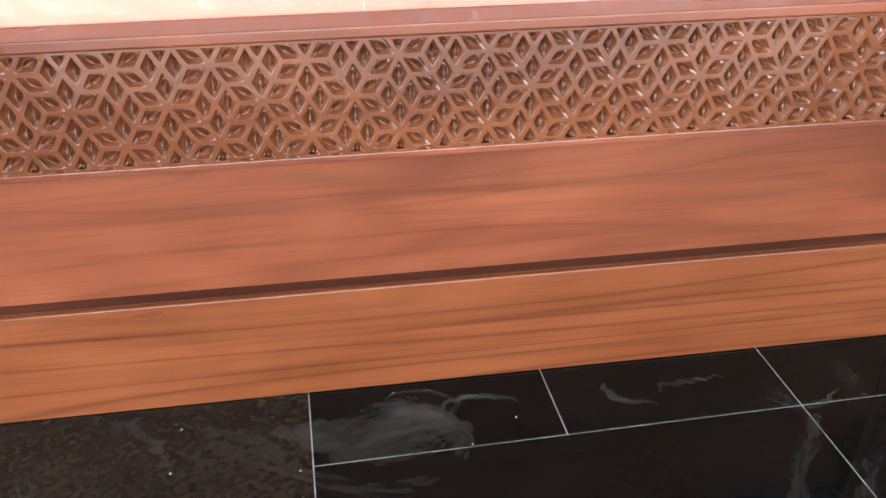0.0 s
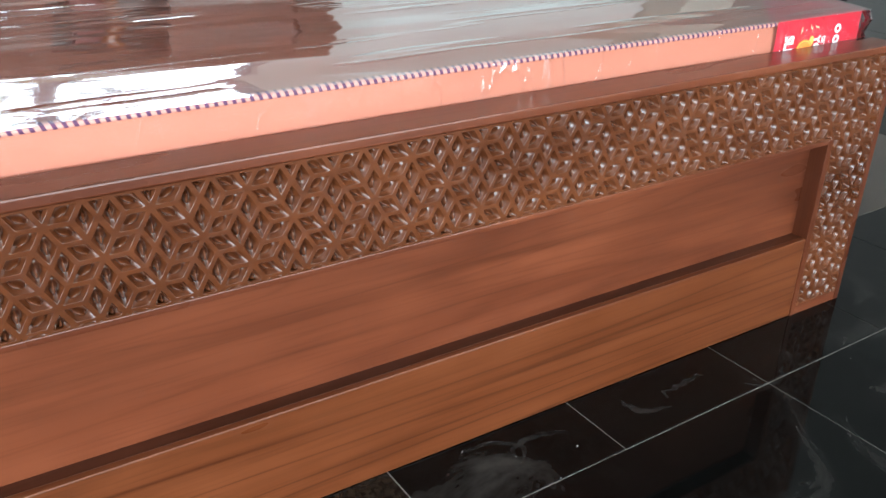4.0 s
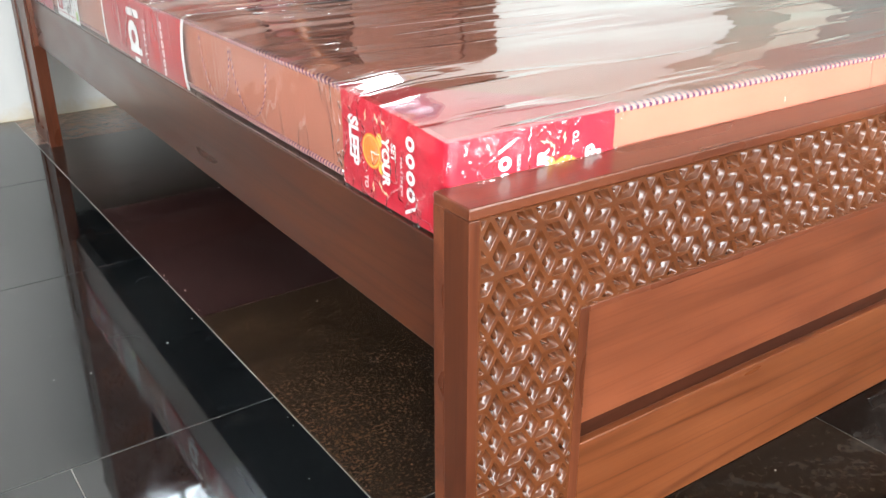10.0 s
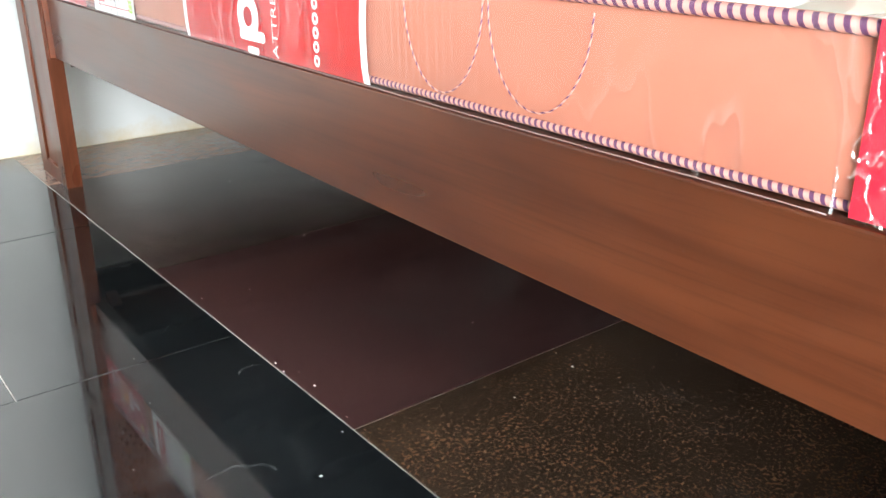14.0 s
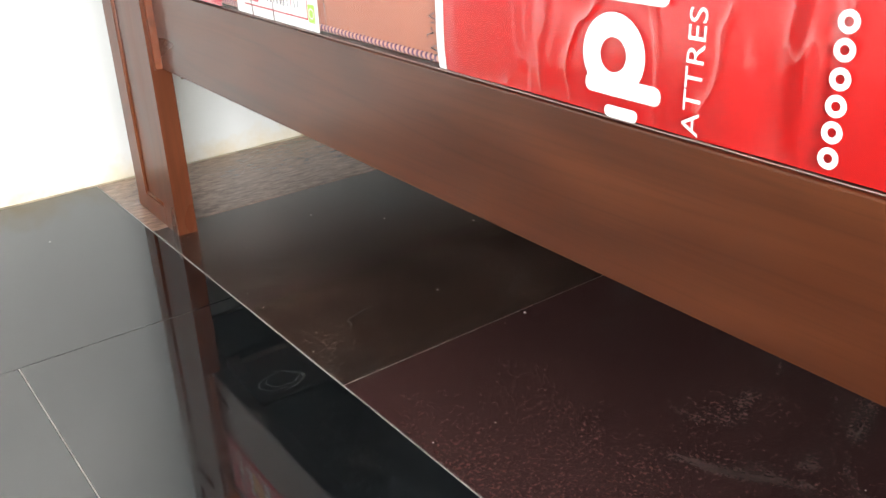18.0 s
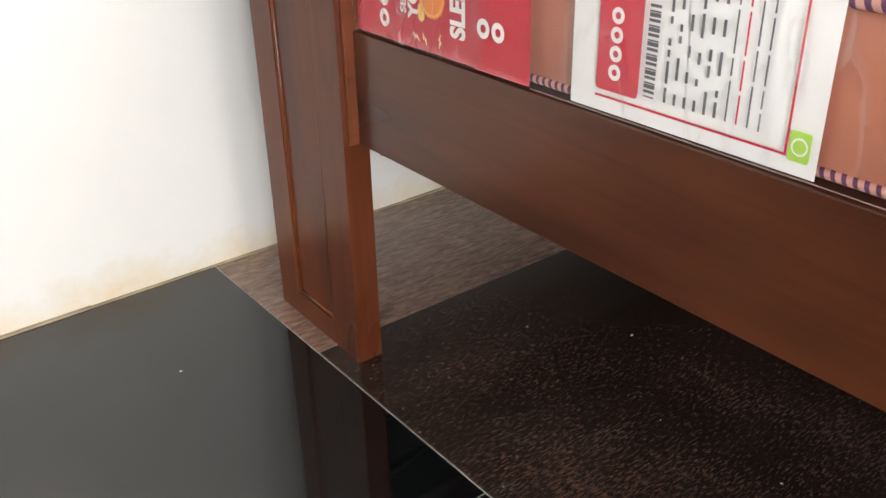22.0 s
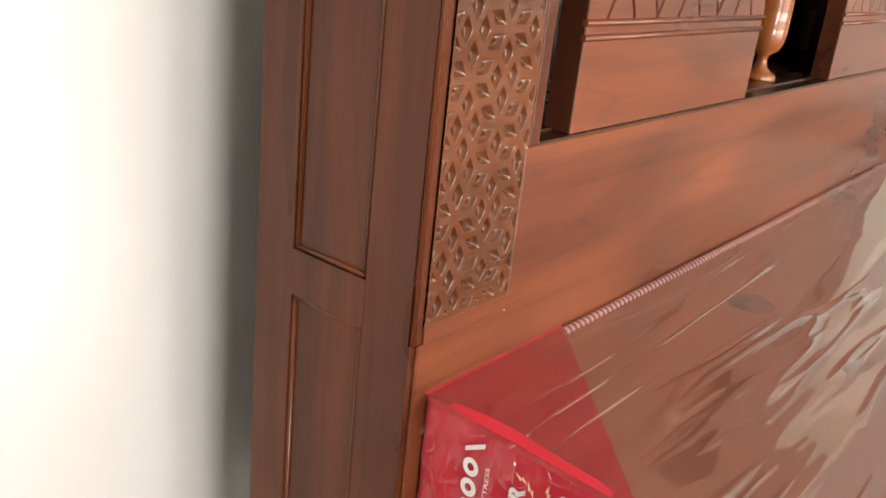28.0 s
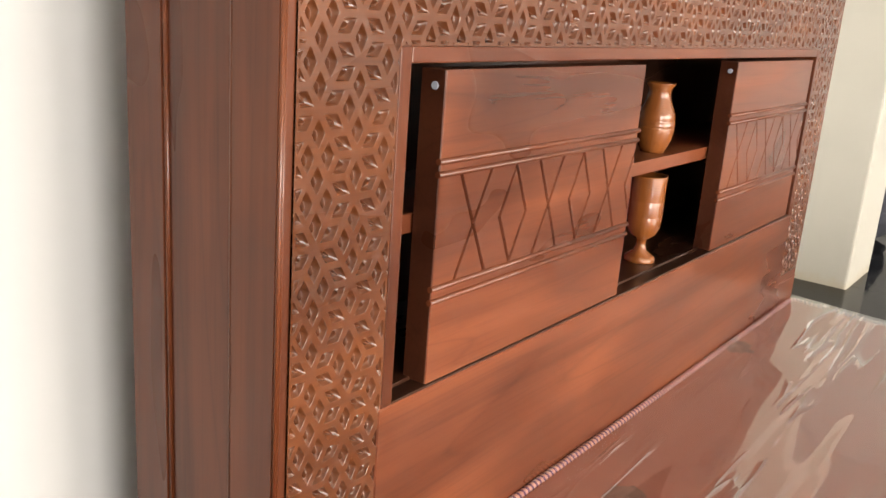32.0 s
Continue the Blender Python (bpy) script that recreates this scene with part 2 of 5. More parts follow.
def plaster(name, colour, stain):
    """Limewashed wall: uneven trowelling, ochre damp stains along the foot."""
    m, n, l, b = material(name)
    pos = n.new("ShaderNodeTexCoord").outputs["Object"]
    patch = node(n, "ShaderNodeTexNoise", Scale=2.0, Detail=5.0, Roughness=0.6)
    l.new(pos, patch.inputs["Vector"])
    base = ramp(n, (0.3, tuple(v * 0.93 for v in colour)), (0.7, colour))
    l.new(patch.outputs["Fac"], base.inputs["Fac"])
    split = n.new("ShaderNodeSeparateXYZ")
    l.new(pos, split.inputs[0])
    rough_edge = node(n, "ShaderNodeTexNoise", Scale=11.0, Detail=6.0, Roughness=0.7)
    l.new(pos, rough_edge.inputs["Vector"])
    level = n.new("ShaderNodeMath")
    level.operation = "MULTIPLY_ADD"
    level.inputs[1].default_value = 0.16
    l.new(rough_edge.outputs["Fac"], level.inputs[0])
    neg = n.new("ShaderNodeMath")
    neg.operation = "MULTIPLY"
    neg.inputs[1].default_value = -1.0
    l.new(split.outputs["Z"], neg.inputs[0])
    l.new(neg.outputs[0], level.inputs[2])
    mask = n.new("ShaderNodeMapRange")
    mask.inputs["From Min"].default_value, mask.inputs["From Max"].default_value = 0.03, 0.11
    l.new(level.outputs[0], mask.inputs["Value"])
    mix = n.new("ShaderNodeMix")
    mix.data_type = "RGBA"
    l.new(mask.outputs["Result"], mix.inputs[0])
    l.new(base.outputs["Color"], mix.inputs[6])
    mix.inputs[7].default_value = (*stain, 1)
    l.new(mix.outputs[2], b.inputs["Base Color"])
    b.inputs["Roughness"].default_value = 0.62
    grit = node(n, "ShaderNodeTexNoise", Scale=70.0, Detail=4.0)
    l.new(pos, grit.inputs["Vector"])
    first = bump(n, l, patch.outputs["Fac"], 0.25, 0.01)
    l.new(bump(n, l, grit.outputs["Fac"], 0.15, 0.001, first), b.inputs["Normal"])
    return m


white_plaster = plaster("white_plaster", (0.57, 0.562, 0.54), (0.50, 0.40, 0.25))
cream_plaster = plaster("cream_plaster", (0.43, 0.415, 0.36), (0.40, 0.34, 0.24))
grey_cement = plain("grey_cement", (0.42, 0.415, 0.395), 0.85, 60, 0.002, 0.25)
ceiling_paint = plain("ceiling_paint", (0.84, 0.83, 0.80), 0.8, 40, 0.001, 0.04)
grout = plain("pale_grout", (0.30, 0.285, 0.26), 0.85, 120, 0.001, 0.25)
crumb = plain("mortar_crumb", (0.38, 0.37, 0.35), 0.9, 200, 0.0005, 0.2)
stained_mortar = plain("stained_mortar", (0.30, 0.245, 0.17), 0.9, 60, 0.002, 0.35, vary_scale=14.0)
earth = plain("outdoor_earth", (0.16, 0.12, 0.08), 0.95, 12, 0.02, 0.3)
painted_frame = plain("grey_painted_frame", (0.24, 0.26, 0.30), 0.45, 60, 0.0005, 0.08)
peach_cloth = plain("peach_mattress_cloth", (0.43, 0.158, 0.098), 0.75, 900, 0.0004, 0.07)
smudge_grey = plain("grey_dirt_smudge", (0.25, 0.135, 0.092), 0.8, 300, 0.0004, 0.35, vary_scale=40.0)
edge_highlight = plain("plastic_edge_highlight", (0.26, 0.17, 0.145), 0.3, coat=0.5)
thread = plain("indigo_thread", (0.17, 0.12, 0.25), 0.8)
red_print = plain("red_printed_sheet", (0.52, 0.015, 0.036), 0.38, 9, 0.002, 0.10, coat=0.5)
band_print = plain("orange_red_printed_band", (0.43, 0.006, 0.006), 0.34, 9, 0.002, 0.10, coat=0.6)
white_print = plain("white_print", (0.80, 0.79, 0.77), 0.5, vary=0.04)
grey_print = plain("grey_print", (0.10, 0.10, 0.11), 0.6)
orange_print = plain("orange_print", (0.78, 0.24, 0.03), 0.5)
yellow_print = plain("yellow_print", (0.85, 0.52, 0.10), 0.5)
cream_print = plain("cream_print", (0.85, 0.70, 0.42), 0.5)
green_print = plain("green_print", (0.38, 0.62, 0.08), 0.5)
red_book = plain("red_box_card", (0.15, 0.020, 0.015), 0.55, 50, 0.0005)
dark_cloth = plain("dark_cloth", (0.018, 0.020, 0.028), 0.85, 60, 0.004, 0.4)
bark = plain("bark", (0.11, 0.075, 0.05), 0.9, 25, 0.01, 0.3)
leaf = plain("leaf", (0.07, 0.12, 0.035), 0.6, vary=0.4, vary_scale=2.0)
thin = node(leaf.node_tree.nodes, "ShaderNodeBsdfTranslucent", Color=(0.30, 0.42, 0.12, 1))
blend = leaf.node_tree.nodes.new("ShaderNodeMixShader")
leaf.node_tree.links.new(leaf.node_tree.nodes["Principled BSDF"].outputs[0], blend.inputs[1])
leaf.node_tree.links.new(thin.outputs[0], blend.inputs[2])
leaf.node_tree.links.new(blend.outputs[0], leaf.node_tree.nodes["Material Output"].inputs["Surface"])

piping_cloth, pn, pl, pb = material("striped_piping")
pos = pn.new("ShaderNodeTexCoord").outputs["UV"]
split = pn.new("ShaderNodeSeparateXYZ")
pl.new(pos, split.inputs[0])
turn = pn.new("ShaderNodeMath")
turn.operation = "FRACT"
pl.new(split.outputs["X"], turn.inputs[0])
stripe = ramp(pn, (0.0, (0.58, 0.30, 0.24)), (0.53, (0.58, 0.30, 0.24)), (0.58, (0.105, 0.035, 0.095)), (0.97, (0.105, 0.035, 0.095)))
pl.new(turn.outputs[0], stripe.inputs["Fac"])
pl.new(stripe.outputs["Color"], pb.inputs["Base Color"])
pb.inputs["Roughness"].default_value = 0.7



def clear_film(name, stretch, scale, detail, strength, depth, rough, ior, crease=0.0, crease_stretch=(1, 1, 1), crease_scale=8.0, haze=0.0, faces=1.0):
    """Thin clear plastic: see-through, gloss on its faces that grows towards grazing, soft waves and sharp creases with
    extra gloss put in as glints.
    """
    m, n, l, b = material(name)
    n.remove(b)
    clear = n.new("ShaderNodeBsdfTransparent")
    gloss = node(n, "ShaderNodeBsdfAnisotropic", Roughness=rough)
    edge = node(n, "ShaderNodeFresnel", IOR=ior)
    mix = n.new("ShaderNodeMixShader")
    pos = n.new("ShaderNodeTexCoord").outputs["Object"]

    def waves(stretched, size, octaves):
        mapping = n.new("ShaderNodeMapping")
        mapping.inputs["Scale"].default_value = stretched
        l.new(pos, mapping.inputs["Vector"])
        w = node(n, "ShaderNodeTexNoise", Scale=size, Detail=octaves, Roughness=0.6, Distortion=0.15)
        l.new(mapping.outputs[0], w.inputs["Vector"])
        return w.outputs["Fac"]

    normal = bump(n, l, waves(stretch, scale, detail), strength, depth)
    both = n.new("ShaderNodeMath")
    both.operation, both.use_clamp = "MULTIPLY", True
    both.inputs[1].default_value = faces
    l.new(edge.outputs[0], both.inputs[0])
    amount = both.outputs[0]
    if crease:
        line = ramp(n, (0.468, (0, 0, 0)), (0.5, (1, 1, 1)), (0.532, (0, 0, 0)))
        l.new(waves(crease_stretch, crease_scale, 2.0), line.inputs["Fac"])
        patch = ramp(n, (0.42, (0, 0, 0)), (0.68, (1, 1, 1)))
        l.new(waves((1, 1, 1), 3.2, 2.0), patch.inputs["Fac"])
        fold = n.new("ShaderNodeMath")
        fold.operation = "MULTIPLY"
        l.new(line.outputs["Color"], fold.inputs[0])
        l.new(patch.outputs["Color"], fold.inputs[1])
        normal = bump(n, l, fold.outputs[0], 0.7, 0.003, normal)
        more = n.new("ShaderNodeMath")
        more.operation, more.use_clamp = "MULTIPLY_ADD", True
        more.inputs[1].default_value = crease
        l.new(fold.outputs[0], more.inputs[0])
        l.new(both.outputs[0], more.inputs[2])
        amount = more.outputs[0]
    l.new(normal, gloss.inputs["Normal"])
    l.new(normal, edge.inputs["Normal"])
    l.new(amount, mix.inputs[0])
    through_film = clear
    if haze:
        # pale haze over the film, painted in as a thin uneven white diffuse
        haze_white = node(n, "ShaderNodeBsdfDiffuse", Color=(0.80, 0.79, 0.78, 1))
        cloud = ramp(n, (0.3, (haze * 0.5,) * 3), (0.7, (haze * 1.5,) * 3))
        l.new(waves((0.5, 2.0, 1.0), 2.5, 3.0), cloud.inputs["Fac"])
        through_film = n.new("ShaderNodeMixShader")
        l.new(cloud.outputs["Color"], through_film.inputs[0])
        l.new(clear.outputs[0], through_film.inputs[1])
        l.new(haze_white.outputs[0], through_film.inputs[2])
    l.new(through_film.outputs[0], mix.inputs[1])
    l.new(gloss.outputs[0], mix.inputs[2])
    l.new(mix.outputs[0], n["Material Output"].inputs["Surface"])
    return m


film = clear_film("clear_plastic_film", (0.35, 2.9, 2.9), 1.9, 2.4, 0.50, 0.022, 0.06, 1.90, 0.34, (0.45, 6.0, 1.0), 2.3, haze=0.02, faces=1.75)
side_wrap = clear_film("clear_side_film", (3.0, 3.0, 1.2), 2.0, 2.5, 0.28, 0.010, 0.07, 1.36, 0.17, (1.6, 1.6, 0.5), 9.0)
corner_wrap = clear_film("crumpled_corner_film", (3.0, 3.0, 3.0), 3.0, 3.0, 0.7, 0.018, 0.07, 1.52, 0.32, (1.8, 1.8, 1.2), 19.0)

overcast, on, ol, ob_ = material("overcast_sky")
on.remove(ob_)
glow = node(on, "ShaderNodeEmission", Color=(0.88, 0.94, 1.0, 1), Strength=20.0)
ol.new(glow.outputs[0], on["Material Output"].inputs["Surface"])

# faint dried chalk on the floor: a thin broken film of pale dust
chalk, cn, cl, cb = material("dried_chalk")
cb.inputs["Base Color"].default_value = (0.42, 0.41, 0.39, 1)
cb.inputs["Roughness"].default_value = 0.9
veil = node(cn, "ShaderNodeTexNoise", Scale=90.0, Detail=4.0, Roughness=0.7)
cl.new(cn.new("ShaderNodeTexCoord").outputs["Object"], veil.inputs["Vector"])
thinness = ramp(cn, (0.42, (0, 0, 0)), (0.75, (0.15, 0.15, 0.15)))
cl.new(veil.outputs["Fac"], thinness.inputs["Fac"])
cl.new(thinness.outputs["Color"], cb.inputs["Alpha"])

window_glass = clear_film("window_glass", (1, 1, 1), 0.5, 0.0, 0.02, 0.001, 0.02, 1.45)

# ---- building helpers ----


def origin(ob):
    where = Vector((0, 0, 0))
    while ob:
        where += ob.location
        ob = ob.parent
    return where


def part(name, bm, mat, parent, label="", smooth=False):
    """Links a bmesh, made in world places, as one mesh object under a thing or a part."""
    me = bpy.data.meshes.new(name)
    bmesh.ops.translate(bm, verts=bm.verts, vec=-origin(parent))
    bm.to_mesh(me)
    bm.free()
    me.materials.append(mat)
    if smooth:
        me.polygons.foreach_set("use_smooth", [True] * len(me.polygons))
    ob = new(name, me)
    ob.parent = parent
    return tagged(ob, label)


def thing(name, base, label, category, group="", kind=""):
    ob = new(name)
    ob.location = base
    ob.empty_display_size = 0.1
    return tagged(ob, label, category, group, kind)


def solid(name, bm, mat, base, label, category, group="", kind="", smooth=False):
    """A thing that is one mesh, with its origin at its base."""
    me = bpy.data.meshes.new(name)
    bmesh.ops.translate(bm, verts=bm.verts, vec=-Vector(base))
    bm.to_mesh(me)
    bm.free()
    me.materials.append(mat)
    if smooth:
        me.polygons.foreach_set("use_smooth", [True] * len(me.polygons))
    ob = new(name, me)
    ob.location = base
    return tagged(ob, label, category, group, kind)


def box(x0, x1, y0, y1, z0, z1, bevel=0.0, bm=None, segments=2):
    own = bmesh.new()
    bmesh.ops.create_cube(own, size=1)
    for v in own.verts:
        v.co = Vector(((x0 + x1) / 2 + v.co.x * (x1 - x0), (y0 + y1) / 2 + v.co.y * (y1 - y0), (z0 + z1) / 2 + v.co.z * (z1 - z0)))
    if bevel:
        bmesh.ops.bevel(own, geom=own.edges[:], offset=bevel, segments=segments, affect="EDGES", profile=0.6)
    if bm is None:
        return own
    me = bpy.data.meshes.new("joined")
    own.to_mesh(me)
    own.free()
    bm.from_mesh(me)
    bpy.data.meshes.remove(me)
    return bm


def boxes(*rows, bevel=0.0):
    bm = bmesh.new()
    for r in rows:
        box(*r, bevel=bevel, bm=bm)
    return bm


def prism(points, low, high, axis="z", bevel=0.0):
    """A flat polygon pushed along an axis. points: pairs in the plane of the other two axes."""
    bm = bmesh.new()

    def place(p, h):
        return {"z": (p[0], p[1], h), "y": (p[0], h, p[1]), "x": (h, p[0], p[1])}[axis]

    a = [bm.verts.new(place(p, low)) for p in points]
    b = [bm.verts.new(place(p, high)) for p in points]
    bm.faces.new(a)
    bm.faces.new(b)
    for i in range(len(points)):
        bm.faces.new((a[i - 1], a[i], b[i], b[i - 1]))
    bmesh.ops.recalc_face_normals(bm, faces=bm.faces)
    if bevel:
        bmesh.ops.bevel(bm, geom=bm.edges[:], offset=bevel, segments=1, affect="EDGES")
    return bm


def tube(path, radius, sides=8, uv_pitch=0.0, closed=False, bm=None):
    """A round cord along a list of points."""
    bm = bm or bmesh.new()
    uv = bm.loops.layers.uv.verify() if uv_pitch else None
    path = [Vector(p) for p in path]
    rings, run, total = [], [], 0.0
    for i, p in enumerate(path):
        before = path[i - 1] if i or closed else p
        after = path[(i + 1) % len(path)] if i + 1 < len(path) or closed else p
        way = (after - before).normalized()
        side = way.cross(Vector((0, 0, 1)))
        side = (side if side.length > 0.01 else way.cross(Vector((0, 1, 0)))).normalized()
        up = side.cross(way)
        rings.append([bm.verts.new(p + radius * (math.cos(a) * side + math.sin(a) * up)) for a in (math.tau * k / sides for k in range(sides))])
        total += (p - path[i - 1]).length if i else 0
        run.append(total)
    for i in range(len(path) - (0 if closed else 1)):
        j = (i + 1) % len(path)
        for k in range(sides):
            f = bm.faces.new((rings[i][k], rings[i][(k + 1) % sides], rings[j][(k + 1) % sides], rings[j][k]))
            f.smooth = True
            if uv:
                end = run[j] if j else total + (path[0] - path[-1]).length
                for loop, (s, k2) in zip(f.loops, ((run[i], k), (run[i], k + 1), (end, k + 1), (end, k))):
                    loop[uv].uv = (s / uv_pitch + k2 / sides, k2 / sides)
    if not closed:
        bm.faces.new(rings[0][::-1])
        bm.faces.new(rings[-1])
    return bm


def lathe(profile, centre, sides=40):
    """A turned shape from pairs of radius and height."""
    bm = bmesh.new()
    rings = []
    for r, z in profile:
        if r < 1e-5:
            rings.append([bm.verts.new((centre[0], centre[1], centre[2] + z))])
        else:
            rings.append([bm.verts.new((centre[0] + r * math.cos(a), centre[1] + r * math.sin(a), centre[2] + z)) for a in (math.tau * k / sides for k in range(sides))])
    for a, b in zip(rings, rings[1:]):
        for k in range(sides):
            q = [a[k % len(a)], a[(k + 1) % len(a)], b[(k + 1) % len(b)], b[k % len(b)]]
            q = [v for i, v in enumerate(q) if v not in q[:i]]
            if len(q) > 2:
                bm.faces.new(q).smooth = True
    return bm


# ---- floor ----
floor = solid("floor", box(-6, 9, -8, 9, -0.12, -0.0012), grout, (0, 0, -0.12), "pale grouted bed under polished granite slabs", "floor", kind="structure")


def slab_mesh(quad, height=0.0):
    """A slab of granite with eased edges, a little inside its joints."""
    bm = prism(quad, -0.02, height, "z")
    centre = sum((Vector((*p, 0)) for p in quad), Vector()) / len(quad)
    for v in bm.verts:
        off = Vector((centre.x - v.co.x, centre.y - v.co.y, 0))
        v.co += Vector((math.copysign(0.0008, off.x), math.copysign(0.0008, off.y), 0))
    rim = [e for e in bm.edges if all(v.co.z > -0.01 for v in e.verts)]
    bmesh.ops.bevel(bm, geom=rim, offset=0.0008, segments=1, affect="EDGES")
    return bm


SLABS = []


TURN = 0.020  # the floor lies a little askew to the bed


def laid(x, y):
    """A place of the floor's own grid, turned into the room."""
    dx, dy = x + 0.678, y - 1.74
    return (-0.678 + dx * math.cos(TURN) - dy * math.sin(TURN), 1.74 + dx * math.sin(TURN) + dy * math.cos(TURN))


def slab(x0, y0, x1, y1, mat):
    SLABS.append(([laid(x0, y0), laid(x1, y0), laid(x1, y1), laid(x0, y1)], mat))


JX = -0.677  # the long joint beside the bed
# beside the bed: black slabs in broken bond
ROWS_Y = (-6.94, -6.30, -5.66, -5.02, -4.37, -3.73, -3.09, -2.44, -1.80, -1.15, -0.51, 0.134, 0.778, 1.422, 2.068, 2.702, 3.52)
for j, (y0, y1) in enumerate(zip(ROWS_Y, ROWS_Y[1:])):
    x = JX
    w = 0.628 if j % 2 else 0.308
    while x > -3.15:
        slab(max(x - w, -3.15), y0, x, y1, black_granite)
        x -= w
        w = 0.628
# under the bed: coloured offcuts
rows = [(1.090, 1.740, brown_granite), (1.740, 2.389, maroon_granite), (2.389, 3.035, streaked_granite), (3.035, 3.56, rose_granite)]
for k, x in enumerate((JX, JX + 0.653, JX + 1.306, JX + 1.959)):
    for y0, y1, mat in rows:
        slab(x, y0, x + 0.653, y1, mat if k == 0 else (maroon_granite, brown_granite, streaked_granite, black_granite)[(k + int(y0 * 2)) % 4])
# before the bed
FX = -0.033
slab(JX, 0.440, FX, 1.090, dusky_granite)
slab(JX, -0.210, FX, 0.440, scuffed_granite)
for k in range(6):
    slab(FX + 0.312 * k, 0.763, 1.935 if k == 5 else FX + 0.312 * (k + 1), 1.090, scuffed_granite)
for k in range(3):
    slab(FX + 0.624 * k, 0.119, 1.935 if k == 2 else FX + 0.624 * (k + 1), 0.763, scuffed_granite)
    slab(FX + 0.624 * k, -0.210, 1.935 if k == 2 else FX + 0.624 * (k + 1), 0.119, dusky_granite)
for x in np.arange(1.935, 6.0, 0.65):
    for y in np.arange(-6.94, 5.0, 0.65):
        slab(x, y, x + 0.65, y + 0.65, scuffed_granite if random.random() < 0.7 else dusky_granite)
for x in (JX, FX, 0.617, 1.267):
    for y in np.arange(-6.94, -0.3, 0.65):
        slab(x, y, {JX: FX, 1.267: 1.935}.get(x, x + 0.65), min(y + 0.65, -0.21), scuffed_granite)

# ---- walls, ceiling, openings ----
WY = 3.367  # wall behind the bed, which also runs askew
WIN_X0, WIN_X1, SILL, HEAD = -2.05, 0.90, 1.615, 2.72
north = boxes(
    (-3.2, 1.75, WY, WY + 0.23, -0.02, SILL),
    (-3.2, 1.75, WY, WY + 0.23, HEAD, 3.25),
    (-3.2, WIN_X0, WY, WY + 0.23, SILL, HEAD),
    (WIN_X1, 1.75, WY, WY + 0.23, SILL, HEAD),
    (1.75, 3.12, WY + 0.15, WY + 0.38, -0.02, 3.25),
)
north_wall = solid("wall_north", north, white_plaster, (0, WY, 0), "white limewashed wall with ochre damp stains along its foot", "wall", kind="structure")
solid("wall_west", boxes((-3.2, -3.0, -7.2, -2.5, -0.02, 3.25), (-3.2, -3.0, -0.7, WY, -0.02, 3.25), (-3.2, -3.0, -2.5, -0.7, 2.3, 3.25)), grey_cement, (-3.1, 0, 0), "bare pale grey cement side wall with a door opening", "wall", kind="structure")
solid("wall_south", boxes((-3.2, -2.8, -7.2, -7.0, -0.02, 3.25), (5.5, 6.1, -7.2, -7.0, -0.02, 3.25), (-2.8, 5.5, -7.2, -7.0, 2.85, 3.25)), white_plaster, (0, -7.1, 0), "white plastered shop front wall with a wide opening", "wall", kind="structure")
solid("wall_east", box(5.9, 6.1, -7.0, 5.2, -0.02, 3.25), white_plaster, (6.0, 0, 0), "white plastered far side wall", "wall", kind="structure")
solid("wall_far_room", boxes((2.9, 6.1, 5.2, 5.4, -0.02, 3.25), (2.9, 3.12, 3.70, 5.2, -0.02, 3.25)), cream_plaster, (5, 5.3, 0), "cream plastered wall of the room beyond the pillar", "wall", kind="structure")
solid("ceiling", boxes((-3.3, 6.2, -7.3, WY + 0.24, 3.15, 3.3), (2.88, 6.2, WY + 0.24, 5.5, 3.15, 3.3)), ceiling_paint, (0, 0, 3.15), "plain white painted ceiling slab", "ceiling", kind="structure")
solid("pillar", box(3.12, 3.58, 3.28, 3.72, -0.02, 3.2, 0.012), cream_plaster, (3.3, 3.4, 0), "square cream plastered pillar with rounded corners", "pillar", kind="structure")
skirt = bmesh.new()
for k in range(34):
    x = -3.0 + k * 0.14
    box(x, x + 0.14, WY - 0.006 - 0.006 * noise.noise((x * 9, 1, 0)), WY + 0.01, -0.001, 0.001 + 0.0035 * abs(noise.noise((x * 13, 4, 0))), bm=skirt)
fillet = solid("mortar_fillet", skirt, stained_mortar, (0, WY, 0), "crumbly pale mortar where the floor meets the wall", "trim", kind="structure")

window = thing("window_1", ((WIN_X0 + WIN_X1) / 2, WY + 0.1, SILL), "high wide window with grey painted frame and mullions", "window", kind="structure")
part("window_frame", boxes((WIN_X0, WIN_X1, WY + 0.06, WY + 0.13, SILL, SILL + 0.06), (WIN_X0, WIN_X1, WY + 0.06, WY + 0.13, HEAD - 0.06, HEAD), (WIN_X0, WIN_X0 + 0.06, WY + 0.06, WY + 0.13, SILL, HEAD), (WIN_X1 - 0.06, WIN_X1, WY + 0.06, WY + 0.13, SILL, HEAD), bevel=0.004), painted_frame, window)
for x in (-1.45, -0.845, 0.02):
    part("mullion", box(x - 0.04, x + 0.04, WY + 0.062, WY + 0.128, SILL + 0.05, HEAD - 0.05, 0.005), painted_frame, window)
for a, b in zip((WIN_X0 + 0.05, -1.41, -0.805, 0.06), (-1.49, -0.885, -0.02, WIN_X1 - 0.05)):
    pane = part("pane", box(a, b, WY + 0.092, WY + 0.097, SILL + 0.05, HEAD - 0.05), window_glass, window)
    pane.visible_shadow = False
part("window_sill", box(WIN_X0 - 0.04, WIN_X1 + 0.04, WY - 0.03, WY + 0.06, SILL - 0.03, SILL, 0.006), white_plaster, window)

ASKEW = 0.030
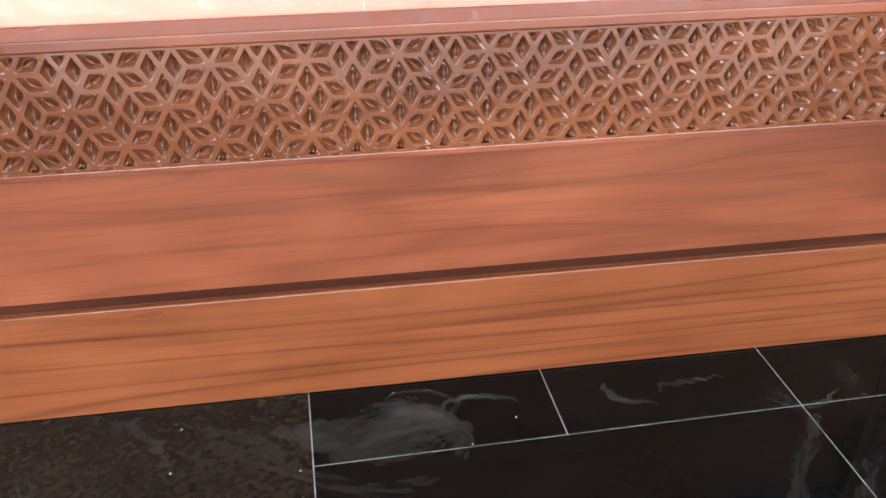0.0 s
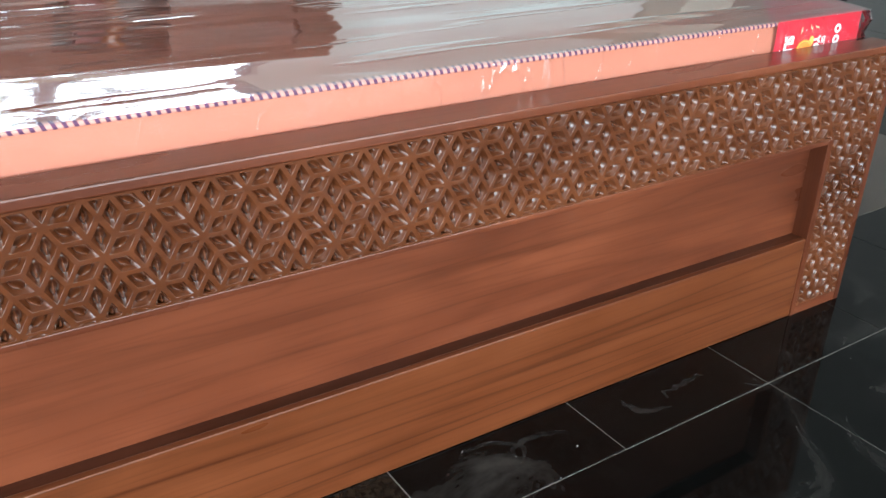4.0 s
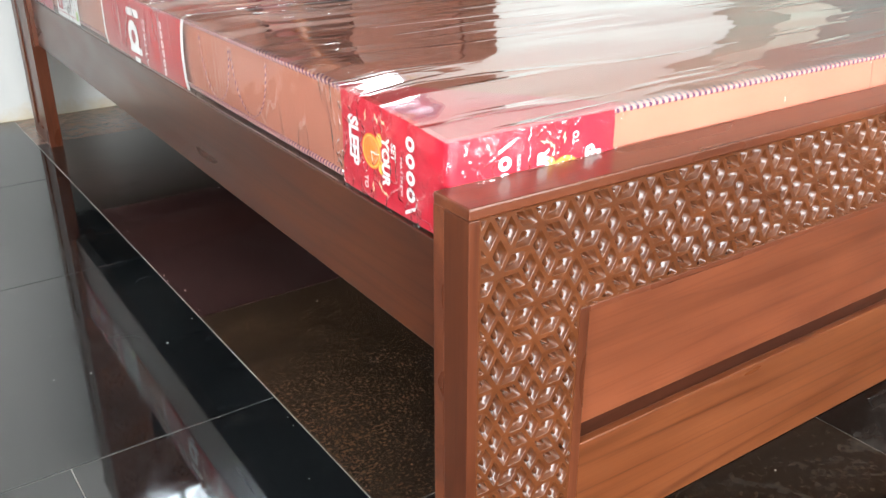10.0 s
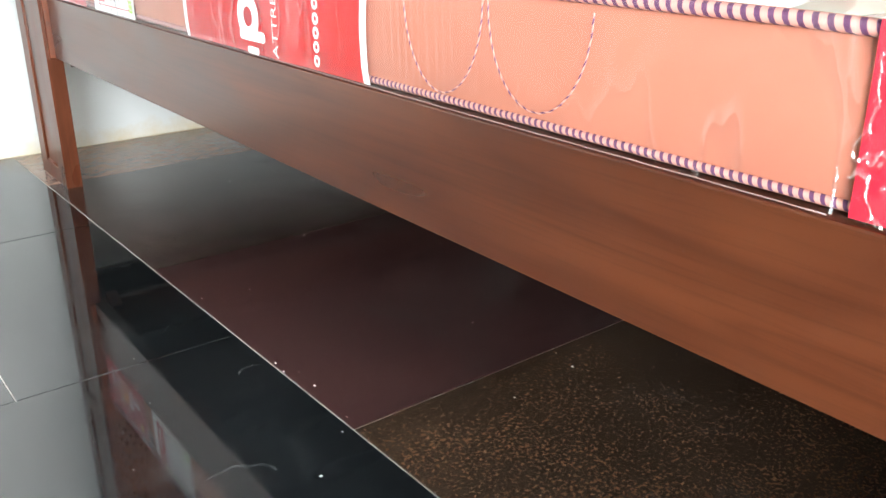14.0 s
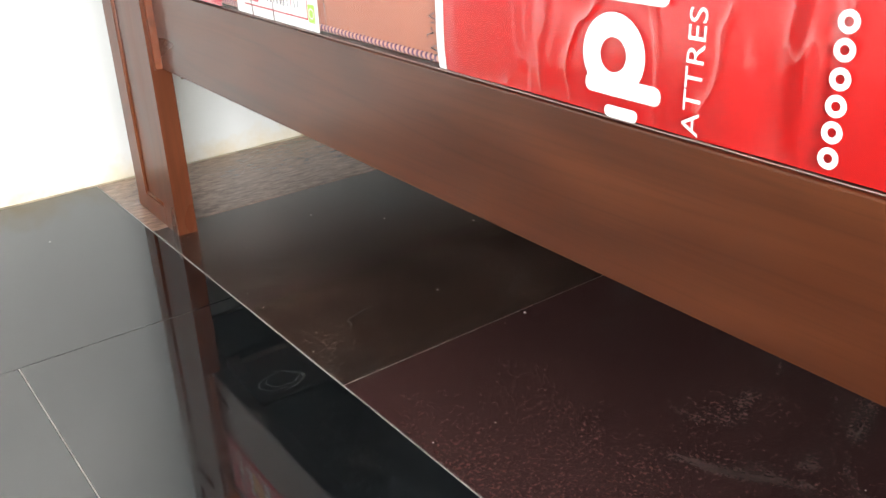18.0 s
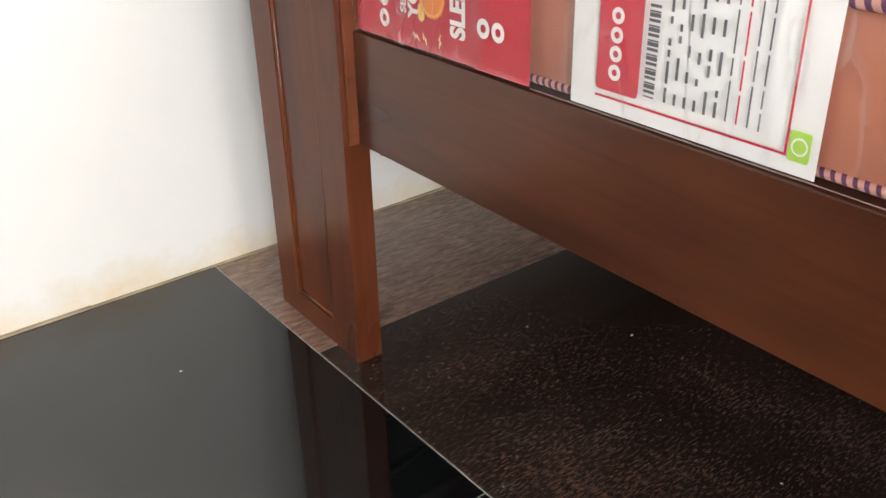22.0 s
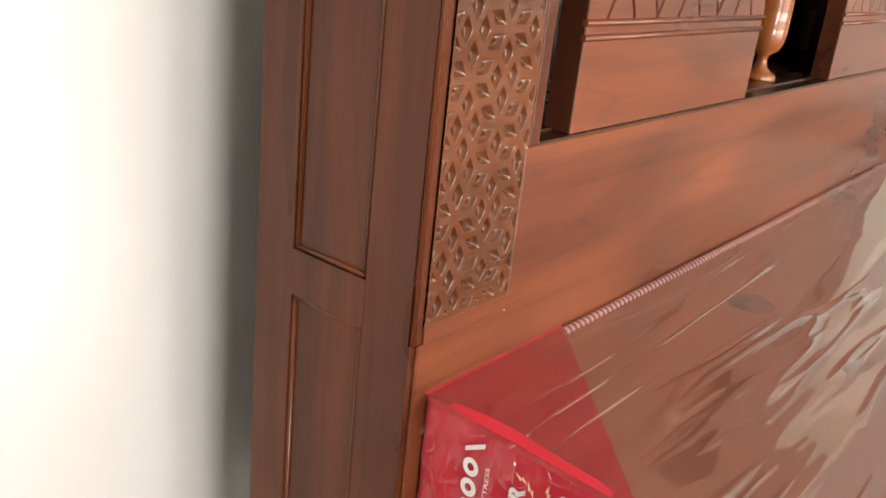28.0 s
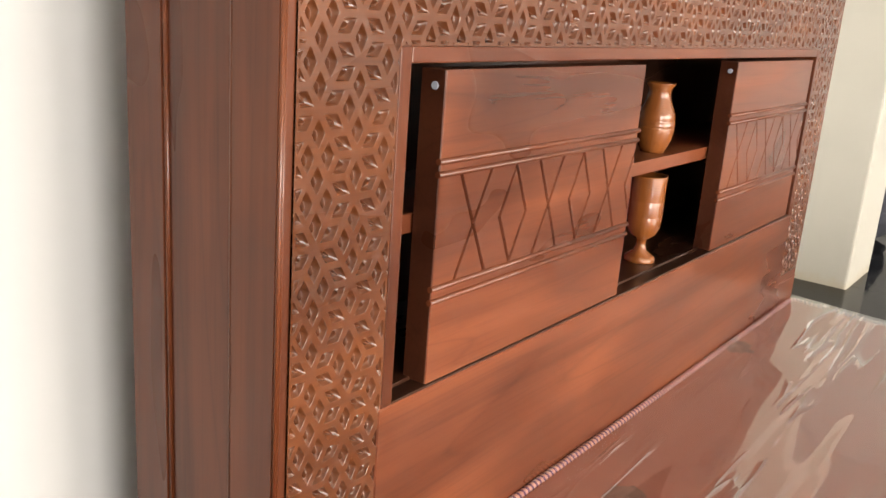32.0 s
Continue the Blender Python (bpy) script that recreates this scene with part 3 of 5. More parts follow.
for ob in (north_wall, fillet, window):
    ob.rotation_euler.z = ASKEW
    ob.location.y += ASKEW * ob.location.x

# ---- outside ----
solid("ground", box(-60, 60, -60, 60, -0.5, -0.14), earth, (0, 0, -0.5), "bare brown earth around the shop", "ground", kind="structure")

# ---- carved relief ----


def clip(poly, x0, x1, z0, z1):
    for axis, limit, sign in ((0, x0, 1), (0, x1, -1), (1, z0, 1), (1, z1, -1)):
        out = []
        for i, b in enumerate(poly):
            a = poly[i - 1]
            da, db = sign * (a[axis] - limit), sign * (b[axis] - limit)
            if (da >= 0) != (db >= 0):
                t = da / (da - db)
                out.append((a[0] + t * (b[0] - a[0]), a[1] + t * (b[1] - a[1])))
            if db >= 0:
                out.append(b)
        poly = out
        if len(poly) < 3:
            return []
    return poly


def area(poly):
    return 0.5 * sum(a[0] * b[1] - b[0] * a[1] for a, b in zip(poly, poly[1:] + poly[:1]))


def inset(poly, d):
    """A convex polygon, counter-clockwise, with its sides moved in by d; None where nothing is left."""
    n, lines = len(poly), []
    for i in range(n):
        a, b = poly[i], poly[(i + 1) % n]
        ex, ez = b[0] - a[0], b[1] - a[1]
        k = math.hypot(ex, ez)
        if k < 1e-6:
            return None
        nx, nz = -ez / k, ex / k
        lines.append((nx, nz, nx * a[0] + nz * a[1] + d))
    out = []
    for i in range(n):
        (a, b, c), (e, f, g) = lines[i - 1], lines[i]
        det = a * f - b * e
        if abs(det) < 1e-6:
            return None
        out.append(((c * f - b * g) / det, (a * g - c * e) / det))
    ok = all((out[(i + 1) % n][0] - out[i][0]) * (poly[(i + 1) % n][0] - poly[i][0]) + (out[(i + 1) % n][1] - out[i][1]) * (poly[(i + 1) % n][1] - poly[i][1]) > 0 for i in range(n))
    return out if ok else None


def lozenges(x0, x1, z0, z1, star_x, star_z, s, squeeze):
    """Stars of six lozenges in rows, every third row shifted by half a step, with upright lozenges between them."""
    reach = s * math.sqrt(3)
    h = reach * squeeze
    for j in range(-30, 31):
        cz = star_z + j * h
        if not z0 - 0.1 < cz < z1 + 0.1:
            continue
        for i in range(-60, 61):
            cx = star_x + (4 * i + (2 if j % 3 == 2 else 0)) * s
            if not x0 - 0.12 < cx < x1 + 0.12:
                continue
            for k in range(6):
                if k == 4 and j % 3 == 1:
                    continue
                a = radians(30 + 60 * k)
                tip, l, r = a, a - radians(30), a + radians(30)
                yield [(cx + d * math.cos(w), cz + d * squeeze * math.sin(w)) for d, w in ((0, 0), (s, l), (reach, tip), (s, r))]
            spots = [(1.5, 0.0), (2.5, 0.0)] + ([(2.0, 0.5)] if j % 3 == 0 else [])
            for mid, up in spots:
                mx, mz = cx + mid * s, cz + up * h
                yield [(mx, mz - h / 2), (mx + s / 2, mz), (mx, mz + h / 2), (mx - s / 2, mz)]


def split(poly, parts=3):
    """A polygon with every side cut into equal parts."""
    return [(a[0] + (b[0] - a[0]) * k / parts, a[1] + (b[1] - a[1]) * k / parts) for a, b in zip(poly, poly[1:] + poly[:1]) for k in range(parts)]


def rounded_off(poly, times):
    for _ in range(times):
        n = len(poly)
        poly = [tuple(0.25 * poly[i - 1][c] + 0.5 * poly[i][c] + 0.25 * poly[(i + 1) % n][c] for c in (0, 1)) for i in range(n)]
    return poly


def carved(face_y, fields, star_x, star_z, s, depth=1.0, rib=0.0026, squeeze=1.0):
    """Relief in the plane y = face_y, seen from -y: a net of ribs, every mesh a pit with a drop-shaped petal in it."""
    bm = bmesh.new()

    def ring(poly, depth):
        return [bm.verts.new((x, face_y + depth, z)) for x, z in poly]

    def band(a, b, smooth):
        n = len(a)
        for i in range(n):
            bm.faces.new((a[i], a[(i + 1) % n], b[(i + 1) % n], b[i])).smooth = smooth

    x0, x1 = min(f[0] for f in fields), max(f[1] for f in fields)
    z0, z1 = min(f[2] for f in fields), max(f[3] for f in fields)
    for loz in lozenges(x0, x1, z0, z1, star_x, star_z, s, squeeze):
        inside = all(any(f[0] - 1e-6 <= x <= f[1] + 1e-6 and f[2] - 1e-6 <= z <= f[3] + 1e-6 for f in fields) for x, z in loz)
        mid = (sum(p[0] for p in loz) / 4, sum(p[1] for p in loz) / 4)
        inside = inside and any(f[0] <= mid[0] <= f[1] and f[2] <= mid[1] <= f[3] for f in fields)
        for poly in [loz] if inside else [clip(loz, *f) for f in fields]:
            poly = [p for i, p in enumerate(poly) if math.hypot(p[0] - poly[i - 1][0], p[1] - poly[i - 1][1]) > 4e-4]
            if len(poly) < 3 or abs(area(poly)) < 6e-6:
                continue
            if area(poly) < 0:
                poly = poly[::-1]
            fine = split(poly)
            outer = ring(fine, 0.0)
            gx, gz = sum(q[0] for q in poly) / len(poly), sum(q[1] for q in poly) / len(poly)
            room = min(abs((b[0] - a[0]) * (gz - a[1]) - (b[1] - a[1]) * (gx - a[0])) / max(1e-6, math.dist(a, b)) for a, b in zip(poly, poly[1:] + poly[:1]))
            rim, pit = inset(poly, rib), inset(poly, rib + 0.0019)
            deep = depth
            if not (rim and pit):
                # a mesh cut by the border: drawn in towards its middle
                if room < 0.0012:
                    bm.faces.new(outer)
                    continue
                small = min(1.0, room / 0.0075)
                deep = depth * small
                rim, pit = ([(gx + (x - gx) * f, gz + (z - gz) * f) for x, z in poly] for f in (1 - rib * small / room, 1 - (rib + 0.0018) * small / room))
            rim, pit = split(rim), rounded_off(split(pit), 1)
            lip = [(0.72 * p[0] + 0.28 * q[0], 0.72 * p[1] + 0.28 * q[1]) for p, q in zip(rim, pit)]
            # the petal: a smooth drop lying along the longer axis, low in its pit
            far = max(pit, key=lambda p: math.dist(p, (gx, gz)))
            k = math.dist(far, (gx, gz)) or 1.0
            lx, lz = (far[0] - gx) / k, (far[1] - gz) / k
            drop = 0.11 * (max(p[1] for p in pit) - min(p[1] for p in pit))
            wob = 0.0005 * random.uniform(-1, 1)
            oval = rounded_off(pit, 1)

            def petal(long, wide, sink):
                out = []
                for x, z in oval:
                    t, w = (x - gx) * lx + (z - gz) * lz, -(x - gx) * lz + (z - gz) * lx
                    out.append((gx + long * t * lx - wide * w * lz, gz + long * t * lz + wide * w * lx - sink))
                return out

            rows = [outer, ring(rim, 0.0), ring(lip, 0.0007 * min(deep, 1.0)), ring(pit, 0.0070 * deep)]
            for long, wide, sink, y in ((0.86, 0.66, 0.9, 0.0067 * deep), (0.78, 0.50, 1.0, 0.0044 * deep), (0.58, 0.28, 1.1, 0.0025 * deep + wob), (0.28, 0.10, 1.2, 0.0016 * deep + wob)):
                rows.append(ring(petal(long, wide, drop * sink), y))
            for i, (p, q) in enumerate(zip(rows, rows[1:])):
                band(p, q, i > 0)
            top = bm.verts.new((gx, face_y + 0.0014 * deep + wob, gz - 1.2 * drop))
            last = rows[-1]
            for i in range(len(last)):
                bm.faces.new((last[i], last[(i + 1) % len(last)], top)).smooth = True
    bmesh.ops.remove_doubles(bm, verts=bm.verts, dist=2e-5)
    bmesh.ops.recalc_face_normals(bm, faces=bm.faces)
    # all ribs look towards -y
    if sum(f.normal.y * f.calc_area() for f in bm.faces) > 0:
        bmesh.ops.reverse_faces(bm, faces=bm.faces)
    return bm


# ---- bed ----
bed = thing("bed", (0.19, 1.95, 0.0), "varnished red-brown teak double bed with carved foot and headboard", "bed")
FX0, FX1, FY, FB, FZ = -0.668, 0.955, 0.910, 0.970, 0.4815
IX0, IX1 = -0.507, 0.816

footboard = part("footboard", boxes((FX0, FX1, FB - 0.018, FB, 0.0, FZ - 0.012), bevel=0.001), teak_x, bed, "carved teak footboard with a sunk panel")
part("cap", box(FX0, FX1, FY, FB, FZ - 0.0125, FZ, 0.0022), teak_x, footboard)
for a, b, c, d in ((FX0, FX0 + 0.0125, IX0 - 0.014, IX0), (FX1 - 0.0125, FX1, IX1, IX1 + 0.012)):
    part("stile", box(a, b, FY, FB - 0.018, 0.0, FZ - 0.0128, 0.0012), teak_z, footboard)
    part("stile", box(c, d, FY, FB - 0.018, 0.0, 0.3360, 0.0012), teak_z, footboard)
part("rail", box(IX0, IX1, FY, FB - 0.018, 0.3280, 0.3360, 0.0012), teak_x, footboard)
foot_fields = [(FX0 + 0.0125, FX1 - 0.0125, 0.3360, FZ - 0.0128), (FX0 + 0.0125, IX0 - 0.014, 0.018, 0.3360), (IX1 + 0.012, FX1 - 0.0125, 0.018, 0.3360)]
part("carving", carved(FY + 0.0008, foot_fields, -0.1825, 0.4475, 0.02488, 1.75, 0.0023), teak_carved, footboard, "glossy carved relief of six-petalled stars")
for a, b in ((FX0 + 0.0125, IX0 - 0.014), (IX1 + 0.012, FX1 - 0.0125)):
    part("plinth", box(a, b, FY + 0.0004, FB - 0.018, 0.0, 0.018, 0.001), teak_x, footboard)
part("sunk_panel", box(IX0, IX1, FY + 0.031, FY + 0.0325, 0.1543, 0.3283, 0.0012), teak_x, footboard, "smooth panel with smoky knots")
part("lower_board", box(IX0 + 0.0005, IX1 - 0.0005, FY + 0.0012, FY + 0.012, 0.001, 0.1550, 0.0020), teak_board, footboard, "lighter orange-brown board with dark grain lines")
part("ledge", box(IX0 + 0.0005, IX1 - 0.0005, FY + 0.012, FB - 0.0185, 0.06, 0.1540, 0.0005), teak_shaded, footboard, "ledge under the sunk panel, shade put in as darker wood")

# side rails
for name_x0, name_x1 in ((-0.655, -0.627), (0.905, 0.933)):
    rail = part("side_rail", box(name_x0, name_x1, FB, 2.9800, 0.2925, 0.4205, 0.002), teak_y_shaded, bed, "long plain teak side rail")
    inner = name_x1 if name_x0 < 0 else name_x0 - 0.032
    part("bracket", prism([(2.9795, 0.2700), (2.9795, 0.306), (2.935, 0.306), (2.935, 0.2915)], inner, inner + 0.026, "x", 0.001), teak_z, rail, "small wedge under the rail")
# boards in the shaded teak copy: under-bed darkness put into their colour
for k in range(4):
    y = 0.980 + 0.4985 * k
    part("base_board", box(-0.626, 0.904, y, y + 0.498, 0.401, 0.4195, 0.001), teak_deep_shade, bed)

# headboard
HX0, HX1, HY, HB, HZ = -0.674, 0.938, 2.977, 3.183, 1.345
CX0, CX1, CZ0, CZ1 = -0.520, 0.785, 0.763, 1.099
PY = 2.9805  # front of the posts
headboard = part("headboard", boxes((HX0 + 0.03, HX1 - 0.03, HB - 0.015, HB, 0.283, HZ - 0.03)), teak_deep_shade, bed, "tall teak headboard with a shelf cupboard")
lower = [(HX0 + 0.0065, 0.2925), (HX1 - 0.0065, 0.2925), (HX1 - 0.0065, 0.603), (CX1 + 0.020, 0.603), (CX1 + 0.020, CZ0), (CX0 - 0.020, CZ0), (CX0 - 0.020, 0.603), (HX0 + 0.0065, 0.603)]
part("plain_panel", prism(lower, HY - 0.0005, HY + 0.022, "y", 0.0016), teak_x, headboard, "wide smooth lower panel")
part("cap", box(HX0 - 0.004, HX1 + 0.004, HY - 0.006, HB + 0.002, HZ - 0.03, HZ, 0.004), teak_x, headboard)
for side, out in ((HX0, -1), (HX1, 1)):
    # the post is a framed side board with two sunk panels and bead mouldings
    f0, f1 = sorted((side, side - out * 0.034))
    g0, g1 = sorted((side, side - out * 0.0062))
    post = part("post", box(f0, f1, PY, 3.037, 0.0, 0.2922), teak_z, headboard, "framed side post with two sunk panels")
    part("stile", box(g0, g1, PY, 3.037, 0.2922, 0.6042), teak_z, post)
    part("stile", box(g0, g1, HY + 0.0060, 3.037, 0.6042, HZ - 0.031, 0.0003), teak_z, post)
    k0, k1 = sorted((side - out * 0.0062, side - out * 0.034))
    part("core", box(k0, k1, HY + 0.0222, 3.037, 0.2922, HZ - 0.031), teak_z, post)
    part("stile", box(f0, f1, 3.132, HB, 0.0, HZ - 0.031, 0.0003), teak_z, post)
    for z0, z1 in ((0.0, 0.036), (0.601, 0.647), (HZ - 0.075, HZ - 0.031)):
        part("cross_rail", box(f0, f1, 3.0375, 3.1325, z0, z1, 0.0002), teak_z, post)
    p0, p1 = sorted((side - out * 0.0042, side - out * 0.026))
    for z0, z1 in ((0.036, 0.601), (0.647, HZ - 0.075)):
        part("sunk_panel", box(p0, p1, 3.037, 3.133, z0 - 0.001, z1 + 0.001), teak_z, post)
        loop = [(3.0405, z0 + 0.0030), (3.1290, z0 + 0.0030), (3.1290, z1 - 0.0030), (3.0405, z1 - 0.0030)]
        for (ya, za), (yb, zb) in zip(loop, loop[1:] + loop[:1]):
            part("bead", tube([(side - out * 0.0034, ya, za), (side - out * 0.0034, yb, zb)], 0.0024, 8), bead_wood, post, "reddish bead moulding")
    # front edge: twin reddish beads, then a sunk strip beside the carving
    for d, r in ((0.0022, 0.0020), (0.0054, 0.0014)):
        x = side - out * d
        part("bead", tube([(x, HY + 0.0040, 0.604), (x, HY + 0.0040, HZ - 0.031)], r, 8), bead_wood, post, "reddish bead moulding")
    e0, e1 = sorted((side - out * 0.0062, side - out * 0.0142))
    part("groove_strip", box(e0, e1, HY + 0.0030, HY + 0.020, 0.6035, HZ - 0.031), teak_z, post, "sunk strip beside the carving")


VX0, VX1 = HX0 + 0.0142, HX1 - 0.0142
head_fields = [(VX0, VX1, 1.1145, HZ - 0.045), (VX0, -0.5362, 0.620, 1.1145), (0.8012, VX1, 0.620, 1.1145)]
part("carving", carved(HY + 0.0008, head_fields, -0.587, 0.8690, 0.02338, 1.2, 0.0032, 0.956), teak_carved, headboard, "glossy carved relief of six-petalled stars")
part("backing", boxes((VX0, -0.5355, HY + 0.0150, HY + 0.020, 0.6033, 1.1145), (0.8005, VX1, HY + 0.0150, HY + 0.020, 0.6033, 1.1145), (VX0, VX1, HY + 0.0150, HY + 0.020, 1.1145, HZ - 0.031)), teak_deep_shade, headboard)
for a, b, z0, z1 in ((VX0, -0.5355, 0.6033, 0.620), (0.8005, VX1, 0.6033, 0.620), (VX0, VX1, HZ - 0.045, HZ - 0.0305)):
    part("margin", box(a, b, HY + 0.0002, HY + 0.0098, z0, z1, 0.0008), teak_x, headboard)
for a, b in ((-0.5360, CX0), (CX1, 0.8010)):
    part("cupboard_stile", box(a, b, HY, HB - 0.02, CZ0 + 0.0003, 1.1143, 0.0015), teak_z, headboard)
part("cupboard_rail", box(CX0, CX1, HY, HB - 0.02, CZ1, 1.1143, 0.0015), teak_x, headboard)
part("cupboard_floor", box(CX0, CX1, HY + 0.0225, HB - 0.016, CZ0 - 0.012, CZ0 + 0.0062, 0.001), teak_deep_shade, headboard)
part("door_track", box(CX0, CX1, HY + 0.0003, HY + 0.0222, CZ0 + 0.0004, CZ0 + 0.0030, 0.0004), teak_deep_shade, headboard)
part("cupboard_back", box(CX0, CX1, HB - 0.022, HB - 0.015, CZ0, CZ1 + 0.01), teak_deep_shade, headboard)
part("shelf", box(CX0, CX1, 3.012, HB - 0.022, 0.9245, 0.9455, 0.0015), teak_x, headboard, "thin plank shelf")


def groove_depth(x, z):
    """How deep the cut lines of the door's band lie at a place, x from the door's left edge, z from the band's middle."""
    best = 1.0
    for k in range(6):
        cx = 0.0640 + 0.0770 * k
        w, h = 0.0270, 0.0555
        if k % 2 == 0:
            segs = (((cx - w, -h), (cx + w, h)), ((cx - w, h), (cx + w, -h)))
        else:
            segs = (((cx, -h), (cx + w, 0)), ((cx + w, 0), (cx, h)), ((cx, h), (cx - w, 0)), ((cx - w, 0), (cx, -h)))
        for (ax, az), (bx, bz) in segs:
            dx, dz = bx - ax, bz - az
            t = max(0, min(1, ((x - ax) * dx + (z - az) * dz) / (dx * dx + dz * dz)))
            best = min(best, math.hypot(x - ax - t * dx, z - az - t * dz))
    return 0.0062 * max(0.0, 1 - max(0.0, best - 0.0006) / 0.0016)


def sliding_door(x0, x1):
    z0, z1, y0, y1 = 0.7665, 1.0925, HY + 0.002, HY + 0.032
    zm, half = 0.931, 0.0600
    door = part("sliding_door", box(x0, x1, y0 + 0.006, y1, zm - half, zm + half, 0.0009), teak_x, headboard, "sliding teak door with a cut band of crosses and lozenges")
    for low, high in ((z0, zm - half), (zm + half, z1)):
        part("door_board", box(x0, x1, y0, y1, low, high, 0.0009), teak_x, door)
    bm = bmesh.new()
    nx, nz = int((x1 - x0) / 0.0011), 100
    grid = [[bm.verts.new((x0 + (x1 - x0) * i / nx, y0 + groove_depth((x1 - x0) * i / nx, half * (2 * j / nz - 1)), zm + half * (2 * j / nz - 1))) for j in range(nz + 1)] for i in range(nx + 1)]
    for i in range(nx):
        for j in range(nz):
            bm.faces.new((grid[i][j], grid[i + 1][j], grid[i + 1][j + 1], grid[i][j + 1]))
    part("cut_band", bm, teak_x, door, "band with cut crosses and lozenges")
    for z in (zm - half - 0.0135, zm - half + 0.0005, zm + half - 0.0005, zm + half + 0.0125):
        part("rib", tube([(x0 - 0.003, y0 + 0.0005, z), (x1 + 0.003, y0 + 0.0005, z)], 0.0036, 8), teak_x, door)
    # strip over the door's end; its darker wood stands for the shade there
    part("door_edge", box(x0 - 0.0012, x0 + 0.002, y0 + 0.0008, y1 - 0.0005, z0 + 0.0005, z1 - 0.0005, 0.0004), teak_shaded, door, "door edge, its shade put in as darker wood")
    part("roller", tube([(x0 + 0.012, y0 + 0.012, z1 - 0.016), (x0 - 0.003, y0 + 0.012, z1 - 0.016)], 0.004, 10), painted_frame, door)
    return door


sliding_door(-0.464, -0.022)
sliding_door(0.336, 0.772)

# things in the cupboard
vase = solid("vase", lathe([(0, 0), (0.019, 0), (0.020, 0.004), (0.0225, 0.008), (0.028, 0.022), (0.0305, 0.038), (0.0303, 0.040), (0.0297, 0.041), (0.0303, 0.042), (0.0305, 0.044), (0.0298, 0.050), (0.0292, 0.0515), (0.0298, 0.053), (0.027, 0.066), (0.020, 0.082), (0.0175, 0.092), (0.0185, 0.100), (0.0235, 0.108), (0.0235, 0.110), (0.020, 0.109), (0.015, 0.094), (0.012, 0.07), (0, 0.06)], (0.185, 3.045, 0.946)), turned_wood, (0.185, 3.045, 0.946), "small turned wooden vase with ringed belly", "vase", smooth=True)
goblet = solid("goblet", lathe([(0, 0), (0.0245, 0), (0.0250, 0.002), (0.0245, 0.008), (0.020, 0.011), (0.010, 0.018), (0.0075, 0.028), (0.0085, 0.036), (0.014, 0.040), (0.021, 0.046), (0.0265, 0.058), (0.0280, 0.075), (0.0276, 0.0765), (0.0280, 0.078), (0.0278, 0.100), (0.0274, 0.1015), (0.0278, 0.103), (0.0276, 0.120), (0.0285, 0.140), (0.0285, 0.143), (0.0255, 0.142), (0.0245, 0.08), (0.018, 0.055), (0, 0.05)], (0.166, 3.034, 0.7695)), turned_wood, (0.166, 3.034, 0.7695), "turned wooden goblet with ringed bowl", "goblet", smooth=True)
solid("red_box", box(0.060, 0.185, 3.072, 3.135, 0.7695, 0.900, 0.003), red_book, (0.122, 3.10, 0.7695), "small dark red box behind the sliding door", "box")

# ---- mattress ----
MX0, MX1, MY0, MY1, MZ0, MZ1 = -0.641, 0.914, 0.978, 2.969, 0.4215, 0.536
mattress = thing("mattress", (0.185, 1.97, MZ0), "new peach foam mattress in clear plastic wrap with red printed corners", "mattress")


def rounded_rect(x0, x1, y0, y1, r, z, step=0.02):
    """Points round a rectangle with round corners, evenly spaced."""
    out = []
    for cx, cy, a0 in ((x1 - r, y0 + r, -90), (x1 - r, y1 - r, 0), (x0 + r, y1 - r, 90), (x0 + r, y0 + r, 180)):
        out += [(cx + r * math.cos(radians(a0 + 15 * k)), cy + r * math.sin(radians(a0 + 15 * k)), z) for k in range(7)]
    full = []
    for a, b in zip(out, out[1:] + out[:1]):
        n = max(1, int((Vector(b) - Vector(a)).length / step))
        full += [tuple(Vector(a).lerp(Vector(b), k / n)) for k in range(n)]
    return full


def mattress_body():
    bm = bmesh.new()
    rings = []
    base = rounded_rect(MX0, MX1, MY0, MY1, 0.018, 0)
    cx, cy, hx, hy = (MX0 + MX1) / 2, (MY0 + MY1) / 2, (MX1 - MX0) / 2, (MY1 - MY0) / 2
    for z, grow in ((MZ0, -0.004), (MZ0 + 0.006, 0.0), (MZ0 + 0.030, 0.003), (MZ0 + 0.060, 0.0045), (MZ0 + 0.092, 0.003), (MZ1 - 0.006, 0.0), (MZ1, -0.004)):
        rings.append([bm.verts.new((x + grow * (x - cx) / hx + 0.0012 * noise.noise((x * 6, y * 6, z * 9)), y + grow * (y - cy) / hy + 0.0012 * noise.noise((x * 7, y * 7, z * 9 + 5)), z)) for x, y, _ in base])
    for a, b in zip(rings, rings[1:]):
        for k in range(len(a)):
            bm.faces.new((a[k], a[(k + 1) % len(a)], b[(k + 1) % len(a)], b[k])).smooth = True
    bm.faces.new(rings[0][::-1])
    bm.faces.new(rings[-1])
    for y in [MY0 + 0.04 * k for k in range(1, 9)] + [MY1 - 0.03 * k for k in range(1, 15)]:
        bmesh.ops.bisect_plane(bm, geom=bm.verts[:] + bm.edges[:] + bm.faces[:], plane_co=(0, y, 0), plane_no=(0, 1, 0))
    return bm


part("body", mattress_body(), peach_cloth, mattress, "peach woven mattress cover")
